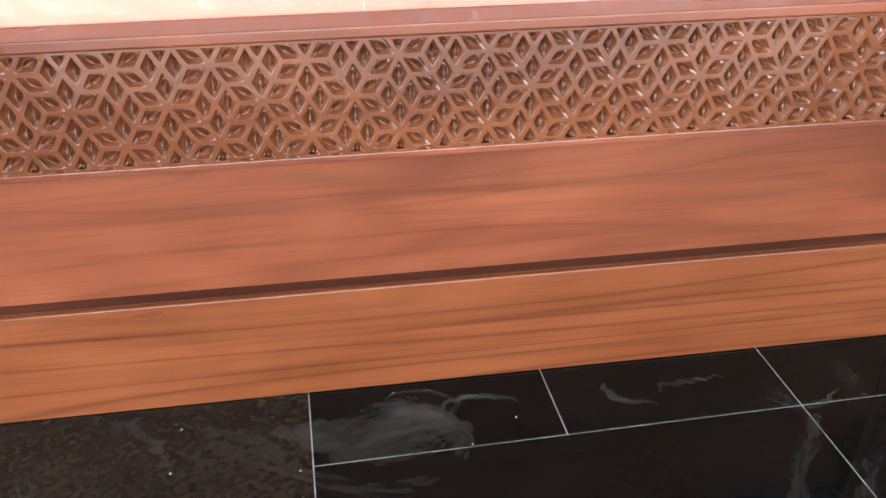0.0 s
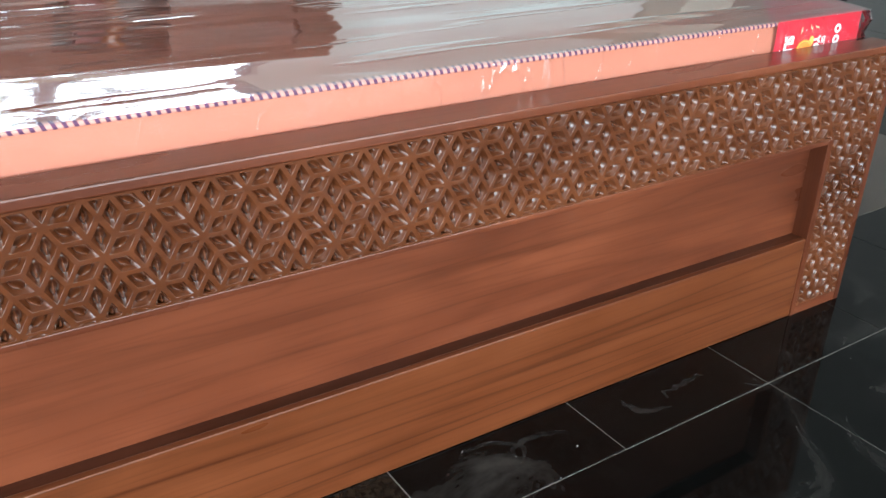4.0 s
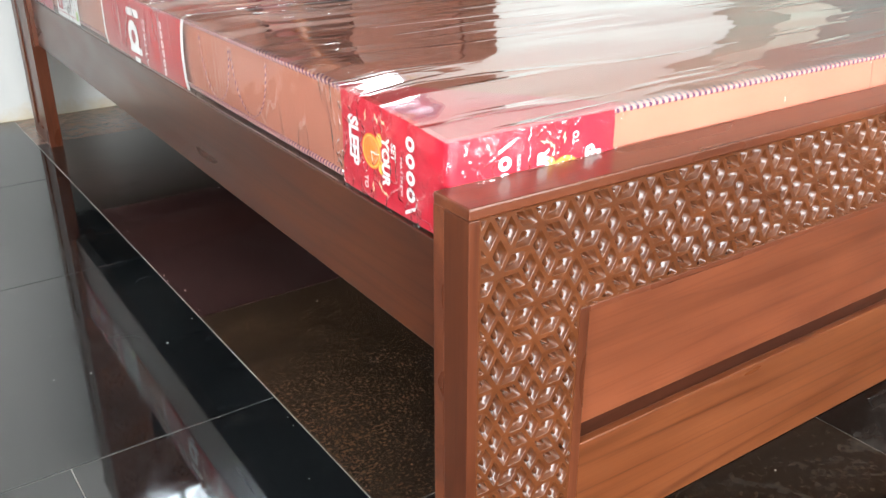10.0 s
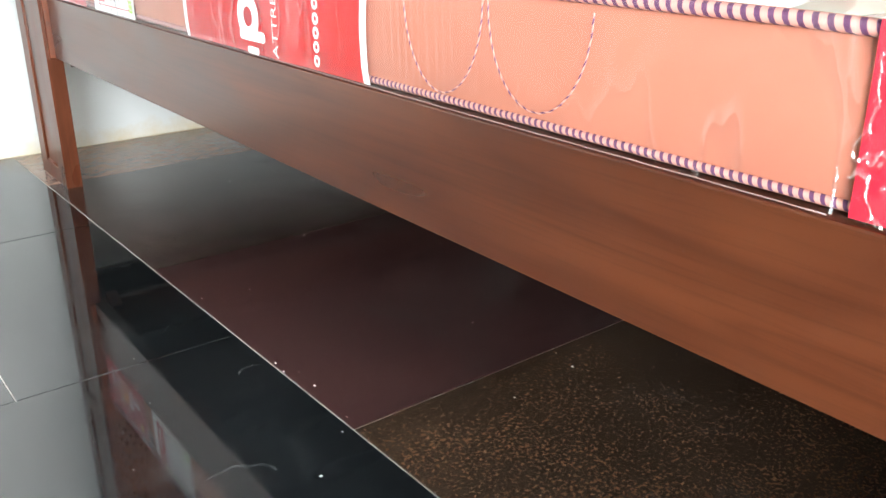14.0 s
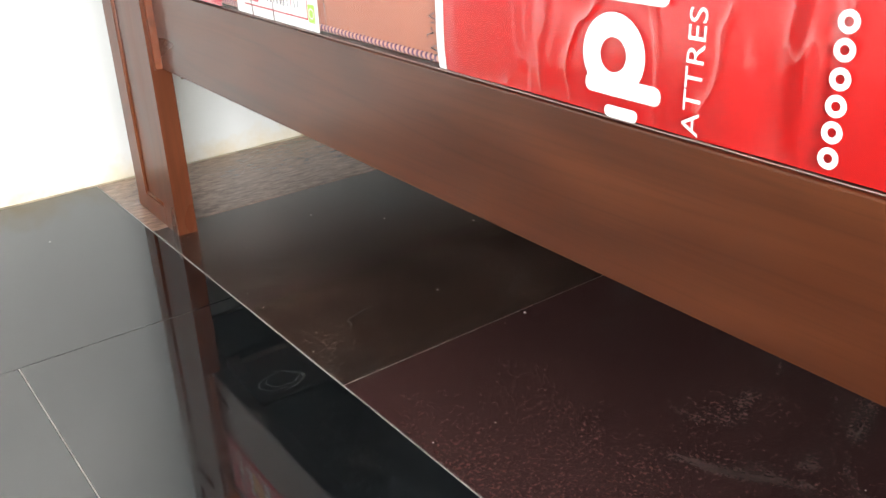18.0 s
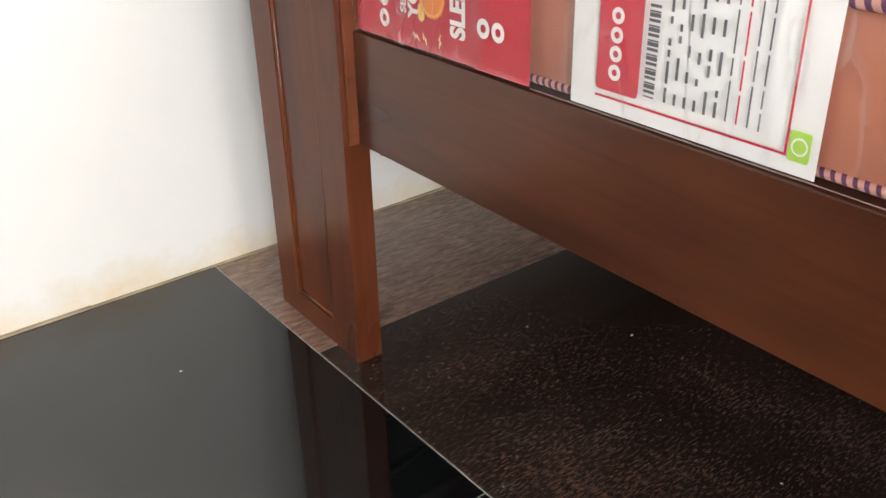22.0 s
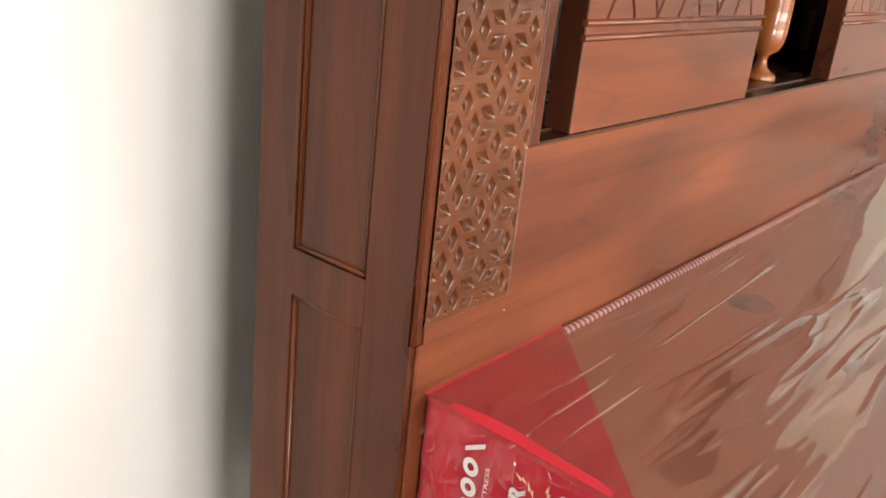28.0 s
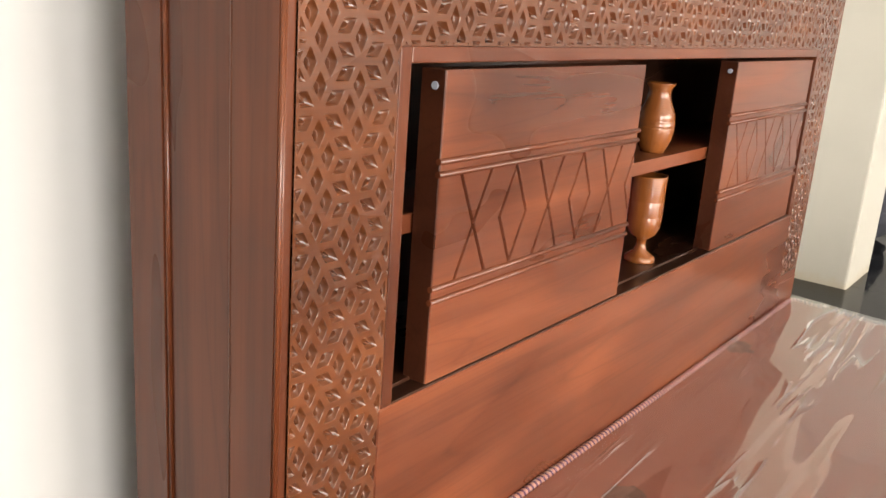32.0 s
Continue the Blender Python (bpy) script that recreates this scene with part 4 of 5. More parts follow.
for z, out, thick, pitch in ((MZ0 + 0.006, 0.001, 0.0036, 0.0075), (MZ1 - 0.001, 0.003, 0.0052, 0.0100)):
    part("piping", tube(rounded_rect(MX0 - out, MX1 + out, MY0 - out, MY1 + out, 0.018, z, 0.01), thick, 8, uv_pitch=pitch, closed=True), piping_cloth, mattress, "purple and peach striped edge piping")

# loose stitching loops on the side
for y0, w, low in ((1.470, 0.125, 0.437), (1.600, 0.121, 0.434)):
    path = [(MX0 - 0.0055, y0 + w * math.cos(radians(a)) * 0.5, MZ1 - 0.012 + (MZ1 - 0.012 - low) * -math.sin(radians(a))) for a in range(0, 181, 12)]
    part("stitching", tube(path, 0.0008, 5, uv_pitch=0.011), piping_cloth, mattress, "loop of striped stitching thread")

# a faint pencilled scribble
for k, (dy, lean) in enumerate(((0.000, 0.006), (0.006, -0.007), (-0.004, 0.008), (0.004, 0.004))):
    z = 0.471 - 0.0145 * k
    part("scribble", tube([(MX0 - 0.0060, 2.223 + dy, z), (MX0 - 0.0062, 2.226 + dy + lean, z - 0.004), (MX0 - 0.0062, 2.222 + dy - lean, z - 0.007), (MX0 - 0.0060, 2.229 + dy, z - 0.010)], 0.0006, 5), grey_print, mattress)

SIDE = MX0 - 0.0090
FRONT = MY0 - 0.0090


def flat(points, place, name, mat, parent, label="", lift=0.0):
    """A thin printed shape: points (u, v) set into the world by place."""
    bm = bmesh.new()
    vs = [bm.verts.new(place @ Vector((u, v, lift))) for u, v in points]
    bm.faces.new(vs)
    return part(name, bm, mat, parent, label)


def rounded(u0, u1, v0, v1, r, n=5):
    out = []
    for cu, cv, a0 in ((u1 - r, v0 + r, -90), (u1 - r, v1 - r, 0), (u0 + r, v1 - r, 90), (u0 + r, v0 + r, 180)):
        out += [(cu + r * math.cos(radians(a0 + 90 * k / n)), cv + r * math.sin(radians(a0 + 90 * k / n))) for k in range(n + 1)]
    return out


def words(text, size, place, at, name, mat, parent, lift=0.0006, squeeze=1.0, bold=0.0):
    """Lettering laid flat into the world by place, its lower left corner at (u, v)."""
    curve = bpy.data.curves.new("lettering", "FONT")
    curve.body, curve.size, curve.offset = text, size, bold
    ob = new("lettering", curve)
    me = bpy.data.meshes.new_from_object(ob.evaluated_get(bpy.context.evaluated_depsgraph_get()))
    bpy.data.objects.remove(ob)
    bm = bmesh.new()
    bm.from_mesh(me)
    bpy.data.meshes.remove(me)
    for v in bm.verts:
        v.co = place @ Vector((at[0] + v.co.x * squeeze, at[1] + v.co.y, lift))
    return part(name, bm, mat, parent)


def ring_shape(place, u, v, r0, r1, name, mat, parent, lift=0.0005, n=24):
    bm = bmesh.new()
    a = [bm.verts.new(place @ Vector((u + r0 * math.cos(math.tau * k / n), v + r0 * math.sin(math.tau * k / n), lift))) for k in range(n)]
    b = [bm.verts.new(place @ Vector((u + r1 * math.cos(math.tau * k / n), v + r1 * math.sin(math.tau * k / n), lift))) for k in range(n)]
    for k in range(n):
        bm.faces.new((a[k], a[(k + 1) % n], b[(k + 1) % n], b[k]))
    return part(name, bm, mat, parent)


def mark(place, u, v, size, parent, mat=None, count=5):
    """The maker's mark: a row of plain rings closed by a slanting bar, no letters."""
    mat = mat or white_print
    step = size * 1.04
    for k in range(count):
        if k == 4:
            flat([(u + step * k + size * a, v + size * b) for a, b in ((0.10, 0.86), (0.34, 0.86), (0.92, -0.22), (0.68, -0.22))], place, "mark_bar", mat, parent)
        else:
            ring_shape(place, u + step * (k + 0.5), v + size * 0.42, size * 0.19, size * 0.45, "mark_ring", mat, parent)


def frame_of(corner, along, up):
    """A place matrix with u along the first way and v along the second."""
    a, b = Vector(along), Vector(up)
    m = Matrix((a, b, a.cross(b))).transposed().to_4x4()
    m.translation = Vector(corner)
    return m


def corner_print(place, parent):
    """Print of a corner sheet, 0.118 by 0.215: mark, slogan, alarm clock, small bolts."""
    mark(place, 0.010, 0.152, 0.0188, parent)
    words("MATTRESS", 0.0062, place, (0.040, 0.1400), "lettering", white_print, parent, squeeze=1.6)
    words("SET", 0.013, place, (0.030, 0.122), "lettering", white_print, parent, bold=0.0004)
    words("YOUR", 0.0205, place, (0.028, 0.1035), "lettering", white_print, parent, bold=0.0010)
    words("TO", 0.011, place, (0.084, 0.063), "lettering", white_print, parent, bold=0.0003)
    words("SLEEP", 0.0290, place, (0.021, 0.031), "lettering", white_print, parent, squeeze=0.80, bold=0.0013)
    clock = flat([(0.052 + 0.0205 * math.cos(math.tau * k / 28), 0.080 + 0.0205 * math.sin(math.tau * k / 28)) for k in range(28)], place, "clock_print", orange_print, parent, "orange alarm clock print", lift=0.0004)
    ring_shape(place, 0.052, 0.080, 0.0172, 0.0186, "clock_rim", yellow_print, parent, 0.0008)
    for du, dv in ((-0.017, 0.017), (0.014, 0.020)):
        flat([(0.052 + du + 0.0085 * math.cos(math.tau * k / 14), 0.080 + dv + 0.0060 * math.sin(math.tau * k / 14)) for k in range(14)], place, "clock_bell", yellow_print, parent, lift=0.0003)
    flat([(0.0513, 0.080), (0.0527, 0.080), (0.0535, 0.093), (0.0520, 0.0935)], place, "clock_hand", white_print, parent, lift=0.0010)
    flat([(0.052, 0.0793), (0.052, 0.0807), (0.062, 0.0830), (0.062, 0.0820)], place, "clock_hand", white_print, parent, lift=0.0010)
    for u, v, a in ((0.088, 0.098, 20), (0.094, 0.082, -10), (0.012, 0.092, 200), (0.014, 0.068, 160), (0.094, 0.108, 60), (0.012, 0.106, 230)):
        c, s = math.cos(radians(a)), math.sin(radians(a))
        flat([(u + 0.9 * (c * p - s * q), v + 0.9 * (s * p + c * q)) for p, q in ((-0.008, -0.001), (0.001, -0.0032), (0.0, -0.0005), (0.009, 0.001), (-0.001, 0.0032), (0.0, 0.0006))], place, "bolt", cream_print, parent, lift=0.0005)


def wrap_corner(cx, cy, sx, sy):
    """A red sheet folded round a corner of the mattress: two sides and a cut-off triangle on top."""
    L = 0.217 if sy > 0 else 0.208
    bm = bmesh.new()
    ox, oy = cx - sx * 0.0090, cy - sy * 0.0090
    steps = 36
    prev = None
    for i in range(-steps, steps + 1):
        d = L * abs(i) / steps
        x, y = (ox, oy + sy * d) if i < 0 else (ox + sx * d, oy)
        if i == 0:
            x, y = ox + sx * 0.003, oy + sy * 0.003
        pair = []
        for k in range(17):
            z = MZ0 + 0.002 + (MZ1 - MZ0 + 0.0042) * k / 16
            ripple = 0.0010 * noise.noise((x * 22, y * 22, z * 12)) + 0.0016 * (0.5 - abs(noise.noise((x * 38 + z * 20, y * 38 + z * 20, z * 30))))
            pair.append(bm.verts.new((x - sx * abs(ripple) * (i <= 0), y - sy * abs(ripple) * (i >= 0), z)))
        if prev:
            for k in range(16):
                bm.faces.new((prev[k], pair[k], pair[k + 1], prev[k + 1])).smooth = True
        prev = pair
    top = MZ1 + 0.0062
    bm.faces.new([bm.verts.new(p) for p in ((ox - sx * 0.001, oy - sy * 0.001, top), (ox + sx * (L + 0.02), oy - sy * 0.001, top), (ox - sx * 0.001, oy + sy * (L + 0.01), top))])
    return part("corner_sheet", bm, red_print, mattress, "glossy red printed corner sheet")


sheet = wrap_corner(MX0, MY0, 1, 1)
corner_print(frame_of((SIDE - 0.0022, MY0 + 0.217, MZ1 - 0.002), (0, 0, -1), (0, -1, 0)), sheet)
corner_print(frame_of((MX0 + 0.217, FRONT - 0.0022, MZ0 + 0.002), (0, 0, 1), (-1, 0, 0)), sheet)
sheet = wrap_corner(MX0, MY1, 1, -1)
corner_print(frame_of((SIDE - 0.0022, MY1 - 0.212, MZ0 + 0.002), (0, 0, 1), (0, 1, 0)), sheet)
sheet = wrap_corner(MX1, MY0, -1, 1)
corner_print(frame_of((MX1 - 0.217, FRONT - 0.0022, MZ1 - 0.002), (0, 0, -1), (1, 0, 0)), sheet)


def side_sheet(y0, y1, name, mat, label, out=0.0012, z0=MZ0 + 0.002, z1=MZ1 + 0.002, swell=0.003):
    bm = bmesh.new()
    n, prev = 12, None
    for i in range(n + 1):
        y = y0 + (y1 - y0) * i / n
        pair = [bm.verts.new((SIDE - out - swell * math.sin(math.pi * k / 6) * (0.6 + 0.4 * noise.noise((y * 14, k, 3))), y, z0 + (z1 - z0) * k / 6)) for k in range(7)]
        if prev:
            for k in range(6):
                bm.faces.new((prev[k], prev[k + 1], pair[k + 1], pair[k])).smooth = True
        prev = pair
    return part(name, bm, mat, mattress, label)


# small folded red flap beside the head corner
flap = side_sheet(2.700, 2.7735, "folded_flap", red_print, "folded end of a red printed sheet", 0.0030, swell=0.001)
words("WARRANTY", 0.0060, frame_of((SIDE - 0.0062, 2.7625, MZ1 - 0.030), (0, -1, 0), (0, 0, 1)), (0.0, 0.0), "lettering", yellow_print, flap, squeeze=0.66)
badge = frame_of((SIDE - 0.0062, 2.724, MZ1 - 0.026), (0, -1, 0), (0, 0, 1))
flat([((0.0095 if k % 2 else 0.0078) * math.cos(math.tau * k / 20), (0.0095 if k % 2 else 0.0078) * math.sin(math.tau * k / 20)) for k in range(20)], badge, "badge", yellow_print, flap, lift=0.0004)
words("5", 0.011, badge, (-0.003, -0.0038), "lettering", red_print, flap, lift=0.0009)
mark(frame_of((SIDE - 0.0062, 2.768, MZ0 + 0.048), (0, -1, 0), (0, 0, -1)), 0.0, 0.0, 0.019, flap, count=2)

# white data label
data = side_sheet(2.437, 2.653, "data_label", white_print, "white data label with red head and grey lines", 0.0012, swell=0.0006)
dp = frame_of((SIDE - 0.0032, 2.438, MZ0 + 0.002), (0, 0, 1), (0, 1, 0))
flat(rounded(0.018, 0.126, 0.145, 0.187, 0.004), dp, "red_head", red_print, data, lift=0.0002)
mark(dp, 0.026, 0.163, 0.0135, data)
for u0, u1, v0, v1 in ((0.012, 0.0138, 0.020, 0.187), (0.0138, 0.1242, 0.020, 0.0218)):
    flat([(u0, v0), (u1, v0), (u1, v1), (u0, v1)], dp, "red_line", red_print, data, lift=0.0002)
for k in range(20):
    flat([(0.022 + 0.0034 * k, 0.130), (0.0232 + 0.0034 * k + 0.0009 * (k % 3), 0.130), (0.0232 + 0.0034 * k + 0.0009 * (k % 3), 0.140), (0.022 + 0.0034 * k, 0.140)], dp, "bar_stroke", grey_print, data, lift=0.0003)
rng = random.Random(7)
for k in range(10):
    v, u = 0.119 - 0.0086 * k, 0.022
    while u < 0.108:
        w = rng.choice((0.005, 0.008, 0.011, 0.016)) if k < 6 else rng.choice((0.012, 0.020, 0.028))
        thick = 0.0024 if k < 6 else 0.0014
        flat([(u, v), (min(u + w, 0.112), v), (min(u + w, 0.112), v + thick), (u, v + thick)], dp, "text_bar", red_print if k == 7 else grey_print, data, lift=0.0003)
        u += w + (0.010 if k < 6 and rng.random() < 0.6 else 0.003)
flat([(0.1242, 0.020), (0.126, 0.020), (0.126, 0.187), (0.1242, 0.187)], dp, "red_line", red_print, data, lift=0.0002)
flat(rounded(0.010, 0.030, 0.004, 0.019, 0.002), dp, "green_seal", green_print, data, lift=0.0002)
ring_shape(dp, 0.020, 0.0115, 0.0046, 0.0060, "seal_ring", white_print, data, 0.0004)


# red band over the middle, with white hems
def over_band(y0, y1, name, mat, label, lift=0.0):
    bm = bmesh.new()
    prof = [(SIDE - 0.0012 - lift, MZ0 + 0.002)]
    prof += [(SIDE - 0.002 - lift - 0.0025 * math.sin(math.pi * k / 6), MZ0 + 0.002 + (MZ1 - MZ0 - 0.012) * k / 6) for k in range(1, 6)]
    prof += [(SIDE - 0.001 - lift, MZ1 - 0.008), (SIDE + 0.002 - lift, MZ1 + 0.002 + lift), (SIDE + 0.010, MZ1 + 0.0064 + lift)]
    xm = (MX0 + MX1) / 2
    right = [(2 * xm - x, z) for x, z in prof[::-1]]
    prof = prof + [(MX0 + (MX1 - MX0) * k / 10, MZ1 + 0.0066 + lift) for k in range(1, 10)] + right
    n, prev = max(4, int((y1 - y0) / 0.006)), None
    for i in range(n + 1):
        y = y0 + (y1 - y0) * i / n
        # pinched by a fold a third of the way along, crinkled round it
        pinch = 0.0062 * math.exp(-((y - 1.866) / 0.017) ** 2) + 0.0024 * (abs(noise.noise((y * 44, 0.3, 5))) - 0.1) * math.exp(-((y - 1.868) / 0.09) ** 2)
        row = [bm.verts.new((x + (0.0012 * noise.noise((y * 16, z * 20, 1)) + pinch * min(1.0, (z - MZ0) / 0.03) * (1 if x < xm else -1)) * (abs(x - xm) > 0.75), y, z + 0.0006 * noise.noise((x * 9, y * 15, 2)))) for x, z in prof]
        if prev:
            for a, b, c, d in zip(prev, prev[1:], row[1:], row):
                bm.faces.new((a, b, c, d)).smooth = True
        prev = row
    return part(name, bm, mat, mattress, label)


band = over_band(1.729, 2.199, "printed_band", band_print, "wide red printed band over the mattress")
over_band(1.7165, 1.7290, "white_hem", white_print, "white hem of the red band", 0.0006)
over_band(2.199, 2.2105, "white_hem", white_print, "white hem of the red band", 0.0006)
sp = frame_of((SIDE - 0.0066, 1.729, MZ0), (0, 0, 1), (0, 1, 0))
ring_shape(sp, 0.0485, 0.262, 0.0125, 0.0300, "mark_ring", white_print, band, n=32)
flat(rounded(0.019, 0.0325, 0.216, 0.288, 0.006), sp, "mark_bar", white_print, band, lift=0.0009)
flat(rounded(0.0865, 0.1010, 0.214, 0.288, 0.006), sp, "mark_bar", white_print, band, lift=0.0009)
flat(rounded(0.003, 0.012, 0.236, 0.268, 0.004), sp, "mark_bar", white_print, band, lift=0.0005)
words("ATTRES", 0.0205, sp, (0.005, 0.183), "lettering", white_print, band, squeeze=1.22)
mark(sp, 0.007, 0.083, 0.0150, band, count=4)
mark(sp, 0.0702, 0.083, 0.0150, band, count=2)
tp = frame_of((-0.35, 1.80, MZ1 + 0.0085), (1, 0, 0), (0, 1, 0))
words("SLEEP", 0.14, tp, (0.10, 0.02), "lettering", white_print, band, bold=0.004)
ring_shape(tp, 0.30, 0.27, 0.0, 0.075, "clock_print", orange_print, band)
ring_shape(tp, 0.30, 0.27, 0.060, 0.070, "clock_rim", yellow_print, band, 0.001)


# clear wrap
def wrap_sheet():
    bm = bmesh.new()
    nx, ny = 90, 110
    g = 0.0178

    def height(x, y):
        ex = min(x - MX0, MX1 - x) / 0.05
        ey = min(y - MY0, MY1 - y) / 0.05
        edge_f = max(0.0, min(1.0, ex, ey))
        wave = 0.0034 * noise.noise((x * 1.6, y * 7.0, 0)) + 0.0020 * (abs(noise.noise((x * 3 + y * 2, y * 14.0, 7))) - 0.2)
        return MZ1 + 0.0105 + wave * edge_f - 0.004 * (1 - edge_f)

    grid = [[bm.verts.new((MX0 - g + (MX1 - MX0 + 2 * g) * i / nx, MY0 - g + (MY1 - MY0 + 1.2 * g) * j / ny, 0)) for j in range(ny + 1)] for i in range(nx + 1)]
    for col in grid:
        for v in col:
            v.co.z = height(min(max(v.co.x, MX0), MX1), min(max(v.co.y, MY0), MY1))
    for i in range(nx):
        for j in range(ny):
            bm.faces.new((grid[i][j], grid[i + 1][j], grid[i + 1][j + 1], grid[i][j + 1])).smooth = True
    # skirts down the sides, creased round the corners
    skirt, crumpled = bmesh.new(), [bmesh.new() for _ in range(4)]
    line = [(MX0 - g, MY1 - (MY1 - MY0 + g) * k / 720) for k in range(720)] + [(MX0 - g + (MX1 - MX0 + 2 * g) * k / 190, MY0 - g) for k in range(190)] + [(MX1 + g, MY0 - g + (MY1 - MY0) * k / 110) for k in range(111)]
    prev, rows_n = None, 14
    for k in range(rows_n + 1):
        z = MZ1 + 0.0065 - (MZ1 - MZ0 + 0.003) * k / rows_n
        row = []
        for x, y in line:
            ox = -1 if x < MX0 - g + 1e-4 else (1 if x > MX1 + g - 1e-4 else 0)
            oy = -1 if y < MY0 - g + 1e-4 else 0
            near = max(0.0, 1 - min(math.hypot(x - cx, y - cy) for cx in (MX0, MX1) for cy in (MY0, MY1)) / 0.24)
            s = (x + y) * 1.0
            soft = noise.noise((s * 7, z * 9, 1.0)) * 0.0012
            fold = abs(noise.noise((s * 20 + z * 30, z * 26 - s * 9, 4.0))) - 0.25
            crisp = abs(noise.noise((s * 55 - z * 60, z * 50, 9.0))) - 0.25
            pull = soft + near * (0.0085 * fold + 0.0055 * crisp) + (1 - near) * 0.0010 * fold
            if ox < 0:
                # pleats drawn together beside the printed band
                pull += 0.0024 * max(0.0, 1 - abs(y - 1.62) / 0.13) * min(1.0, (z - MZ0) / 0.05) * (abs(math.sin(260 * y + 2.5 * noise.noise((y * 30, z * 6, 2.0)))) - 0.5)
            pull = max(pull, -0.0038)
            row.append((x + ox * pull, y + oy * pull, z, near > 0.12))
        if prev:
            for quad in zip(prev, row, row[1:], prev[1:]):
                own = crumpled[(quad[0][0] > 0.2) + 2 * (quad[0][1] > 2.0)] if quad[0][3] else skirt
                own.faces.new([own.verts.new(q[:3]) for q in quad]).smooth = True
        prev = row
    for own in (skirt, *crumpled):
        bmesh.ops.remove_doubles(own, verts=own.verts, dist=1e-5)
    return bm, skirt, crumpled


top_film, side_film, corner_film = wrap_sheet()
for sheet_mesh, mat, label in ((top_film, film, "crinkled clear plastic wrap over the top"), (side_film, side_wrap, "clear plastic wrap drawn down the sides"), *((bm, corner_wrap, "crumpled clear plastic folded round a corner") for bm in corner_film)):
    wrap = part("plastic_wrap", sheet_mesh, mat, mattress, label)
    wrap.visible_shadow = False

# the wrap's rolled lower edge along the rail, its highlight put in as colour
hem_line = [(SIDE - 0.0040 - 0.0008 * noise.noise((0.02 * k, 3, 1)), MY0 + 0.22 + 0.02 * k, MZ0 + 0.0012 + 0.0010 * abs(noise.noise((0.3 * k, 7, 2)))) for k in range(76)]
part("wrap_edge", tube(hem_line, 0.0006, 6), edge_highlight, mattress, "rolled lower edge of the plastic wrap, its highlight put in as pale colour", smooth=True)

# grey smudges on the cloth under the wrap


def smudge(x, y, rx, ry, seed):
    ring_v = [(x + rx * math.cos(math.tau * k / 30) * (1 + 0.45 * noise.noise((math.cos(math.tau * k / 30) * 1.8, math.sin(math.tau * k / 30) * 1.8, seed))), y + ry * math.sin(math.tau * k / 30) * (1 + 0.6 * noise.noise((math.cos(math.tau * k / 30) * 2.5, math.sin(math.tau * k / 30) * 2.5, seed + 4)))) for k in range(30)]
    bm = bmesh.new()
    bm.faces.new([bm.verts.new((px, py, MZ1 + 0.0004)) for px, py in ring_v])
    bmesh.ops.triangulate(bm, faces=bm.faces)
    return part("smudge", bm, smudge_grey, mattress, "grey dirty smudge on the peach cover")


smudge(-0.154, 2.867, 0.034, 0.024, 3)
smudge(0.507, 2.949, 0.036, 0.022, 9)

# the mattress sags towards its foot and rides up against the headboard
for ob in mattress.children_recursive:
    base_at = origin(ob)
    for v in ob.data.vertices:
        y, z = v.co.y + base_at.y, v.co.z + base_at.z
        drop = -0.011 * max(0.0, 1 - (y - MY0) / 0.30) ** 2 + 0.010 * max(0.0, (y - 2.55) / 0.42) ** 2
        v.co.z += drop * min(1.2, max(0.0, (z - MZ0) / (MZ1 - MZ0)))

# ---- things beyond the bed ----


def heap(cx, cy, sx, sy, h, seed):
    bm = bmesh.new()
    bmesh.ops.create_icosphere(bm, subdivisions=4, radius=1)
    for v in bm.verts:
        d = v.co.normalized()
        r = 1 + 0.28 * noise.noise(d * 2.2 + Vector((seed, 0, 0))) + 0.14 * noise.noise(d * 6 + Vector((0, seed, 0)))
        v.co = Vector((cx + sx * d.x * r, cy + sy * d.y * r, max(0.002, h * (0.42 + 0.55 * d.z * r))))
    return bm


solid("cloth_bundle", heap(4.30, 3.60, 0.40, 0.26, 0.36, 3), dark_cloth, (4.30, 3.60, 0), "heap of dark folded cloth on the floor", "bundle", smooth=True)
solid("cloth_bundle", heap(4.95, 4.20, 0.5, 0.4, 0.5, 8), dark_cloth, (4.95, 4.2, 0), "low heap of dark folded cloth on the floor", "bundle", smooth=True)


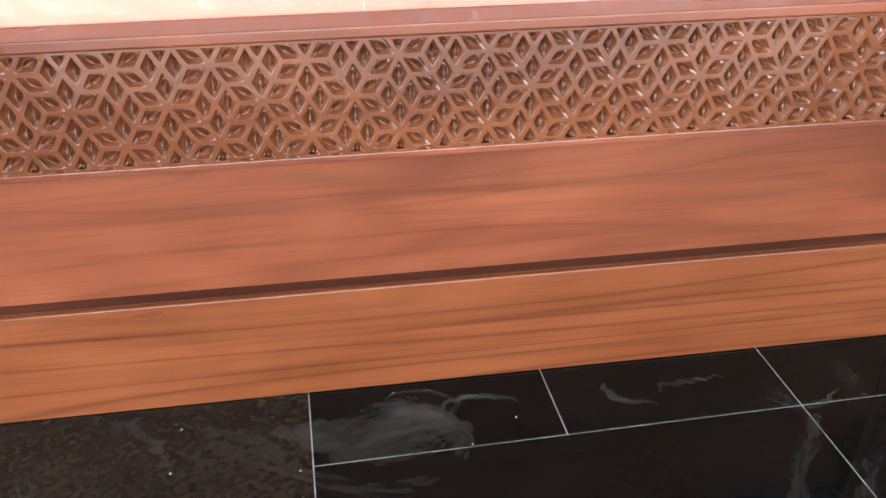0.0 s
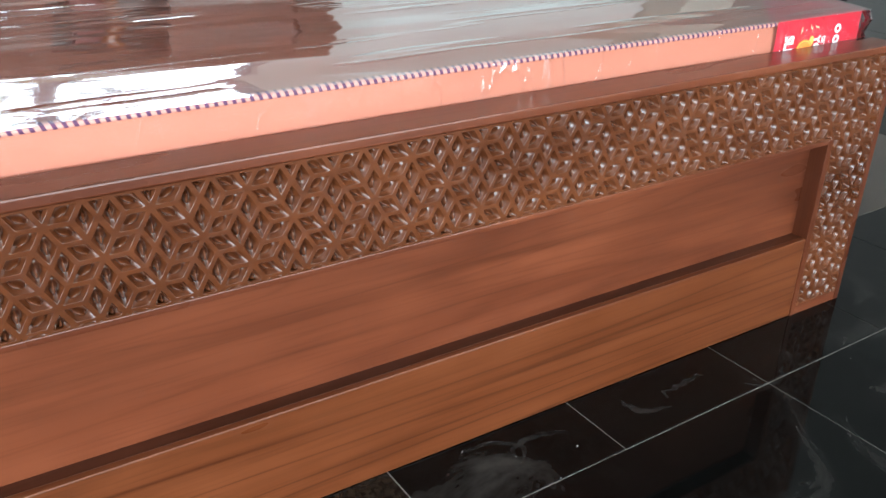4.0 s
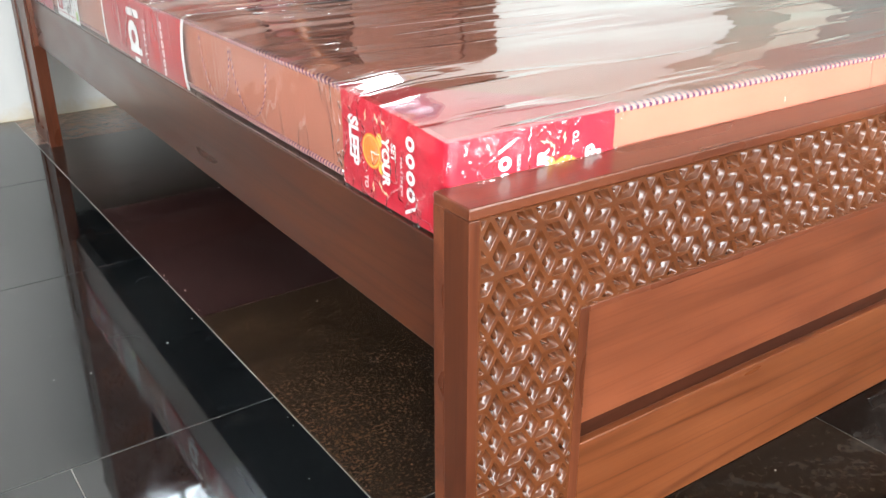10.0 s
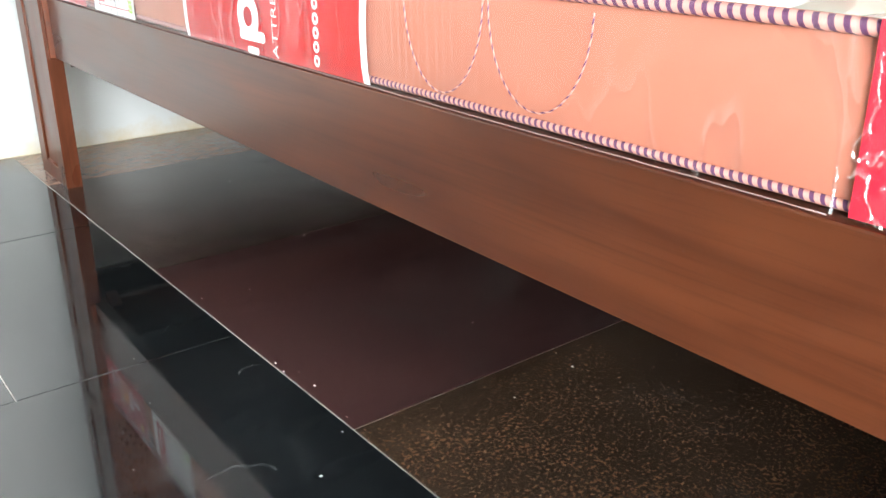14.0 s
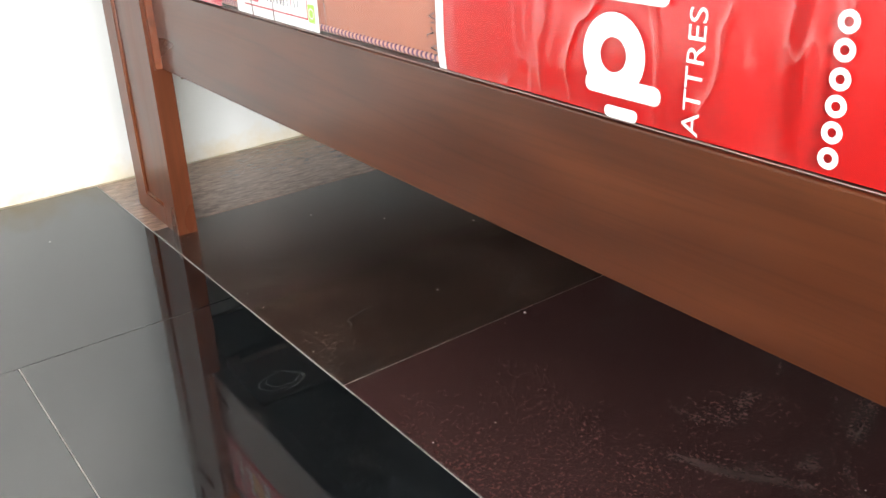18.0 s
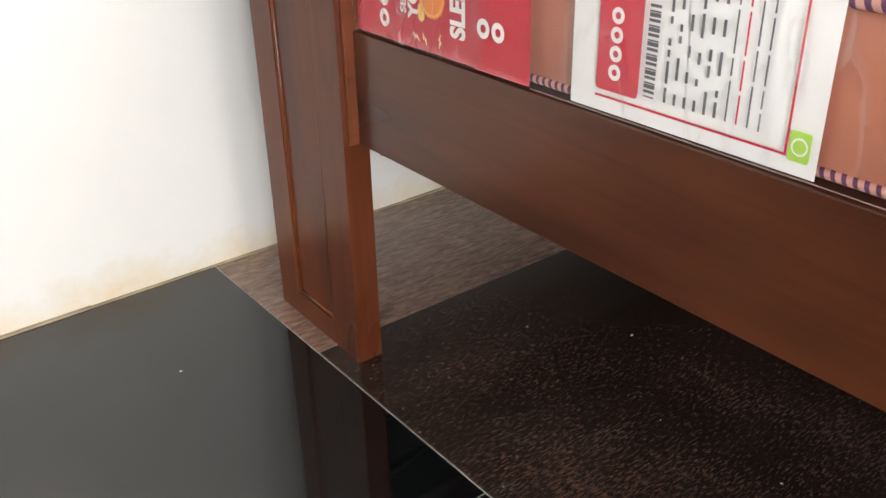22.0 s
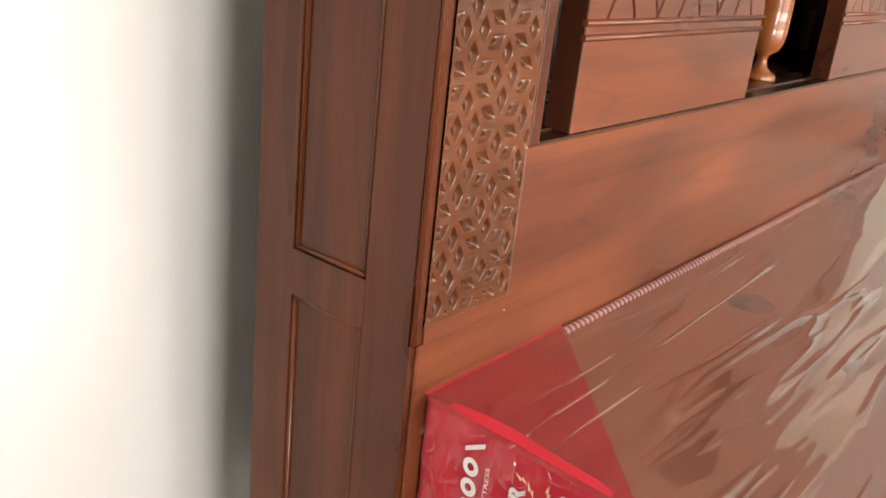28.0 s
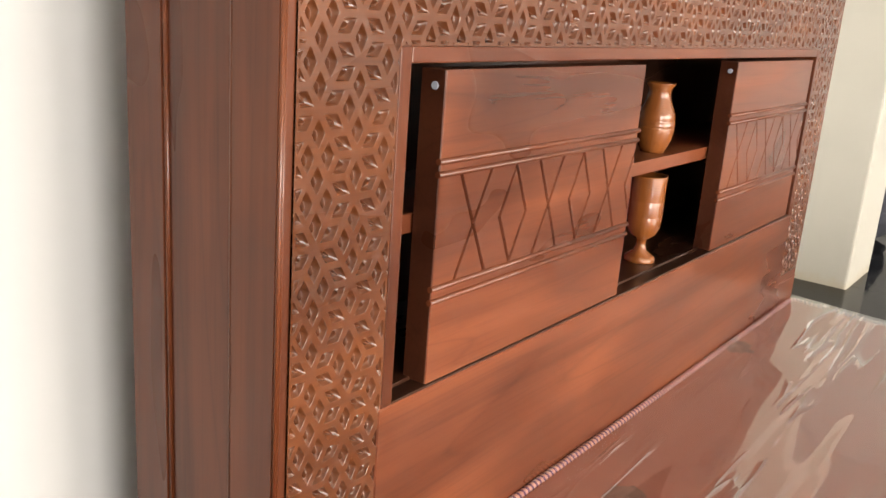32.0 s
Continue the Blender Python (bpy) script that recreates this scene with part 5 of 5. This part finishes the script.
# ---- trees outside the window ----
def tree(x, y, height, seed):
    rng = random.Random(seed)
    root = thing("tree", (x, y, -0.14), "leafy garden tree outside the high window", "tree", "trees outside the window")
    trunk = bmesh.new()
    top = Vector((x, y, height * 0.45))
    tube_pts = [Vector((x, y, -0.14)).lerp(top, k / 5) + Vector((rng.uniform(-0.06, 0.06), rng.uniform(-0.06, 0.06), 0)) for k in range(6)]
    for k in range(5):
        tube([tube_pts[k], tube_pts[k + 1]], 0.15 - 0.014 * k, 10, bm=trunk)
    part("trunk", trunk, bark, root)
    crown = bmesh.new()
    for b in range(14):
        a, lift = math.tau * b / 14 + rng.uniform(-0.3, 0.3), rng.uniform(0.1, 0.9)
        reach = rng.uniform(1.0, 2.2)
        end = top + Vector((reach * math.cos(a), reach * math.sin(a), height * 0.5 * lift))
        mid = top.lerp(end, 0.5) + Vector((0, 0, rng.uniform(0.0, 0.3)))
        limb = tube([top, mid, end], 0.030, 6)
        for q in range(5):
            at = mid.lerp(end, rng.uniform(-0.2, 0.9))
            out = Vector((rng.gauss(0, 0.5), rng.gauss(0, 0.5), rng.gauss(0.1, 0.4)))
            tube([at, at + out * 0.5 + Vector((0, 0, 0.08)), at + out], 0.011, 5, bm=limb)
        part("limb", limb, bark, root)
        for q in range(30):
            t = rng.uniform(0.25, 1.1)
            c = top.lerp(end, t) + Vector((rng.gauss(0, 0.33), rng.gauss(0, 0.33), rng.gauss(0, 0.28)))
            n = Vector((rng.gauss(0, 1), rng.gauss(0, 1), rng.gauss(0, 1))).normalized()
            u = n.orthogonal().normalized() * rng.uniform(0.05, 0.10)
            v = n.cross(u).normalized() * rng.uniform(0.025, 0.05)
            crown.faces.new([crown.verts.new(c + p) for p in (-u, v * 0.9 - u * 0.2, u, -v * 0.9 - u * 0.2)])
    part("crown", crown, leaf, root, "open crown of pointed leaves")


backdrop = solid("backdrop", box(-22, 20, 16.0, 16.1, -0.5, 22), overcast, (0, 16, 0), "pale overcast sky beyond the trees", "sky", kind="structure")
tree(-1.9, 7.4, 8.6, 1)
tree(0.9, 8.6, 9.0, 2)
tree(-4.4, 9.2, 8.0, 5)

# ---- crumbs and chips on the floor ----
chips = bmesh.new()
rng = random.Random(12)
for k in range(170):
    x, y = rng.uniform(-1.5, 1.6), rng.uniform(0.1, 3.25)
    if k % 3 == 0:
        x, y = rng.choice(((JX + rng.gauss(0, 0.012), y), (x, rng.choice((0.775, 1.095, 1.740, 2.389, 3.035)) + rng.gauss(0, 0.01))))
    r = rng.choice((0.0006, 0.0008, 0.0010, 0.0014, 0.0022))
    turn_a = rng.uniform(0, 6)
    ring_v = [chips.verts.new((x + r * rng.uniform(0.5, 1.4) * math.cos(turn_a + a), y + r * rng.uniform(0.5, 1.4) * math.sin(turn_a + a), 0.0001)) for a in (0, 1.3, 2.5, 3.8, 5.0)]
    tip = chips.verts.new((x, y, r * 0.8))
    for p, q in zip(ring_v, ring_v[1:] + ring_v[:1]):
        chips.faces.new((p, q, tip))
solid("mortar_chips", chips, crumb, (0, 1.7, 0), "tiny pale chips of mortar strewn over the floor", "debris", kind="stuff")

# ---- dried chalk smears ----


def smear(x, y, radius, start, sweep, width, seed):
    rng = random.Random(seed)
    bm = bmesh.new()
    n, prev = 26, None
    for k in range(n + 1):
        a = radians(start + sweep * k / n)
        r = radius * (1 + 0.18 * noise.noise((k * 0.21, seed, 0)))
        w = width * (0.25 + 0.75 * math.sin(math.pi * k / n)) * (0.7 + 0.5 * abs(noise.noise((k * 0.5, 3, seed))))
        c, s = math.cos(a), math.sin(a)
        pair = [bm.verts.new((x + (r + o) * c, y + 0.7 * (r + o) * s, 0.0004)) for o in (-w, w)]
        if prev:
            bm.faces.new((prev[0], prev[1], pair[1], pair[0]))
        prev = pair
    return solid("chalk_smear", bm, chalk, (x, y, 0.0004), "faint dried chalk smear on the granite floor", "smear", group="chalk smears on the floor")


SMEARS = (
    (-0.322, 0.795, 0.030, 20, 300, 0.003, 1), (0.12, 0.86, 0.050, -60, 220, 0.006, 2), (0.20, 0.83, 0.060, 30, 120, 0.009, 3),
    (0.42, 0.86, 0.050, 160, 120, 0.010, 4), (0.50, 0.79, 0.100, 70, 60, 0.009, 5), (0.62, 0.82, 0.050, 200, 150, 0.008, 6),
    (-0.749, 2.449, 0.026, 0, 350, 0.0020, 7), (-0.751, 2.448, 0.034, 200, 300, 0.0022, 8), (-0.782, 2.159, 0.030, 250, 120, 0.005, 9),
    (-0.742, 2.451, 0.022, 100, 300, 0.0020, 10), (-0.84, 1.72, 0.050, 0, 120, 0.005, 11), (-0.71, 1.95, 0.020, 30, 150, 0.004, 12),
    (-0.55, 2.50, 0.060, 60, 120, 0.003, 13), (-0.42, 0.66, 0.060, 120, 170, 0.004, 14),
)
for row in SMEARS:
    smear(*row)

# ---- floor slabs, each a piece of the floor ----
for quad, mat in SLABS:
    part("slab", slab_mesh(quad), mat, floor)
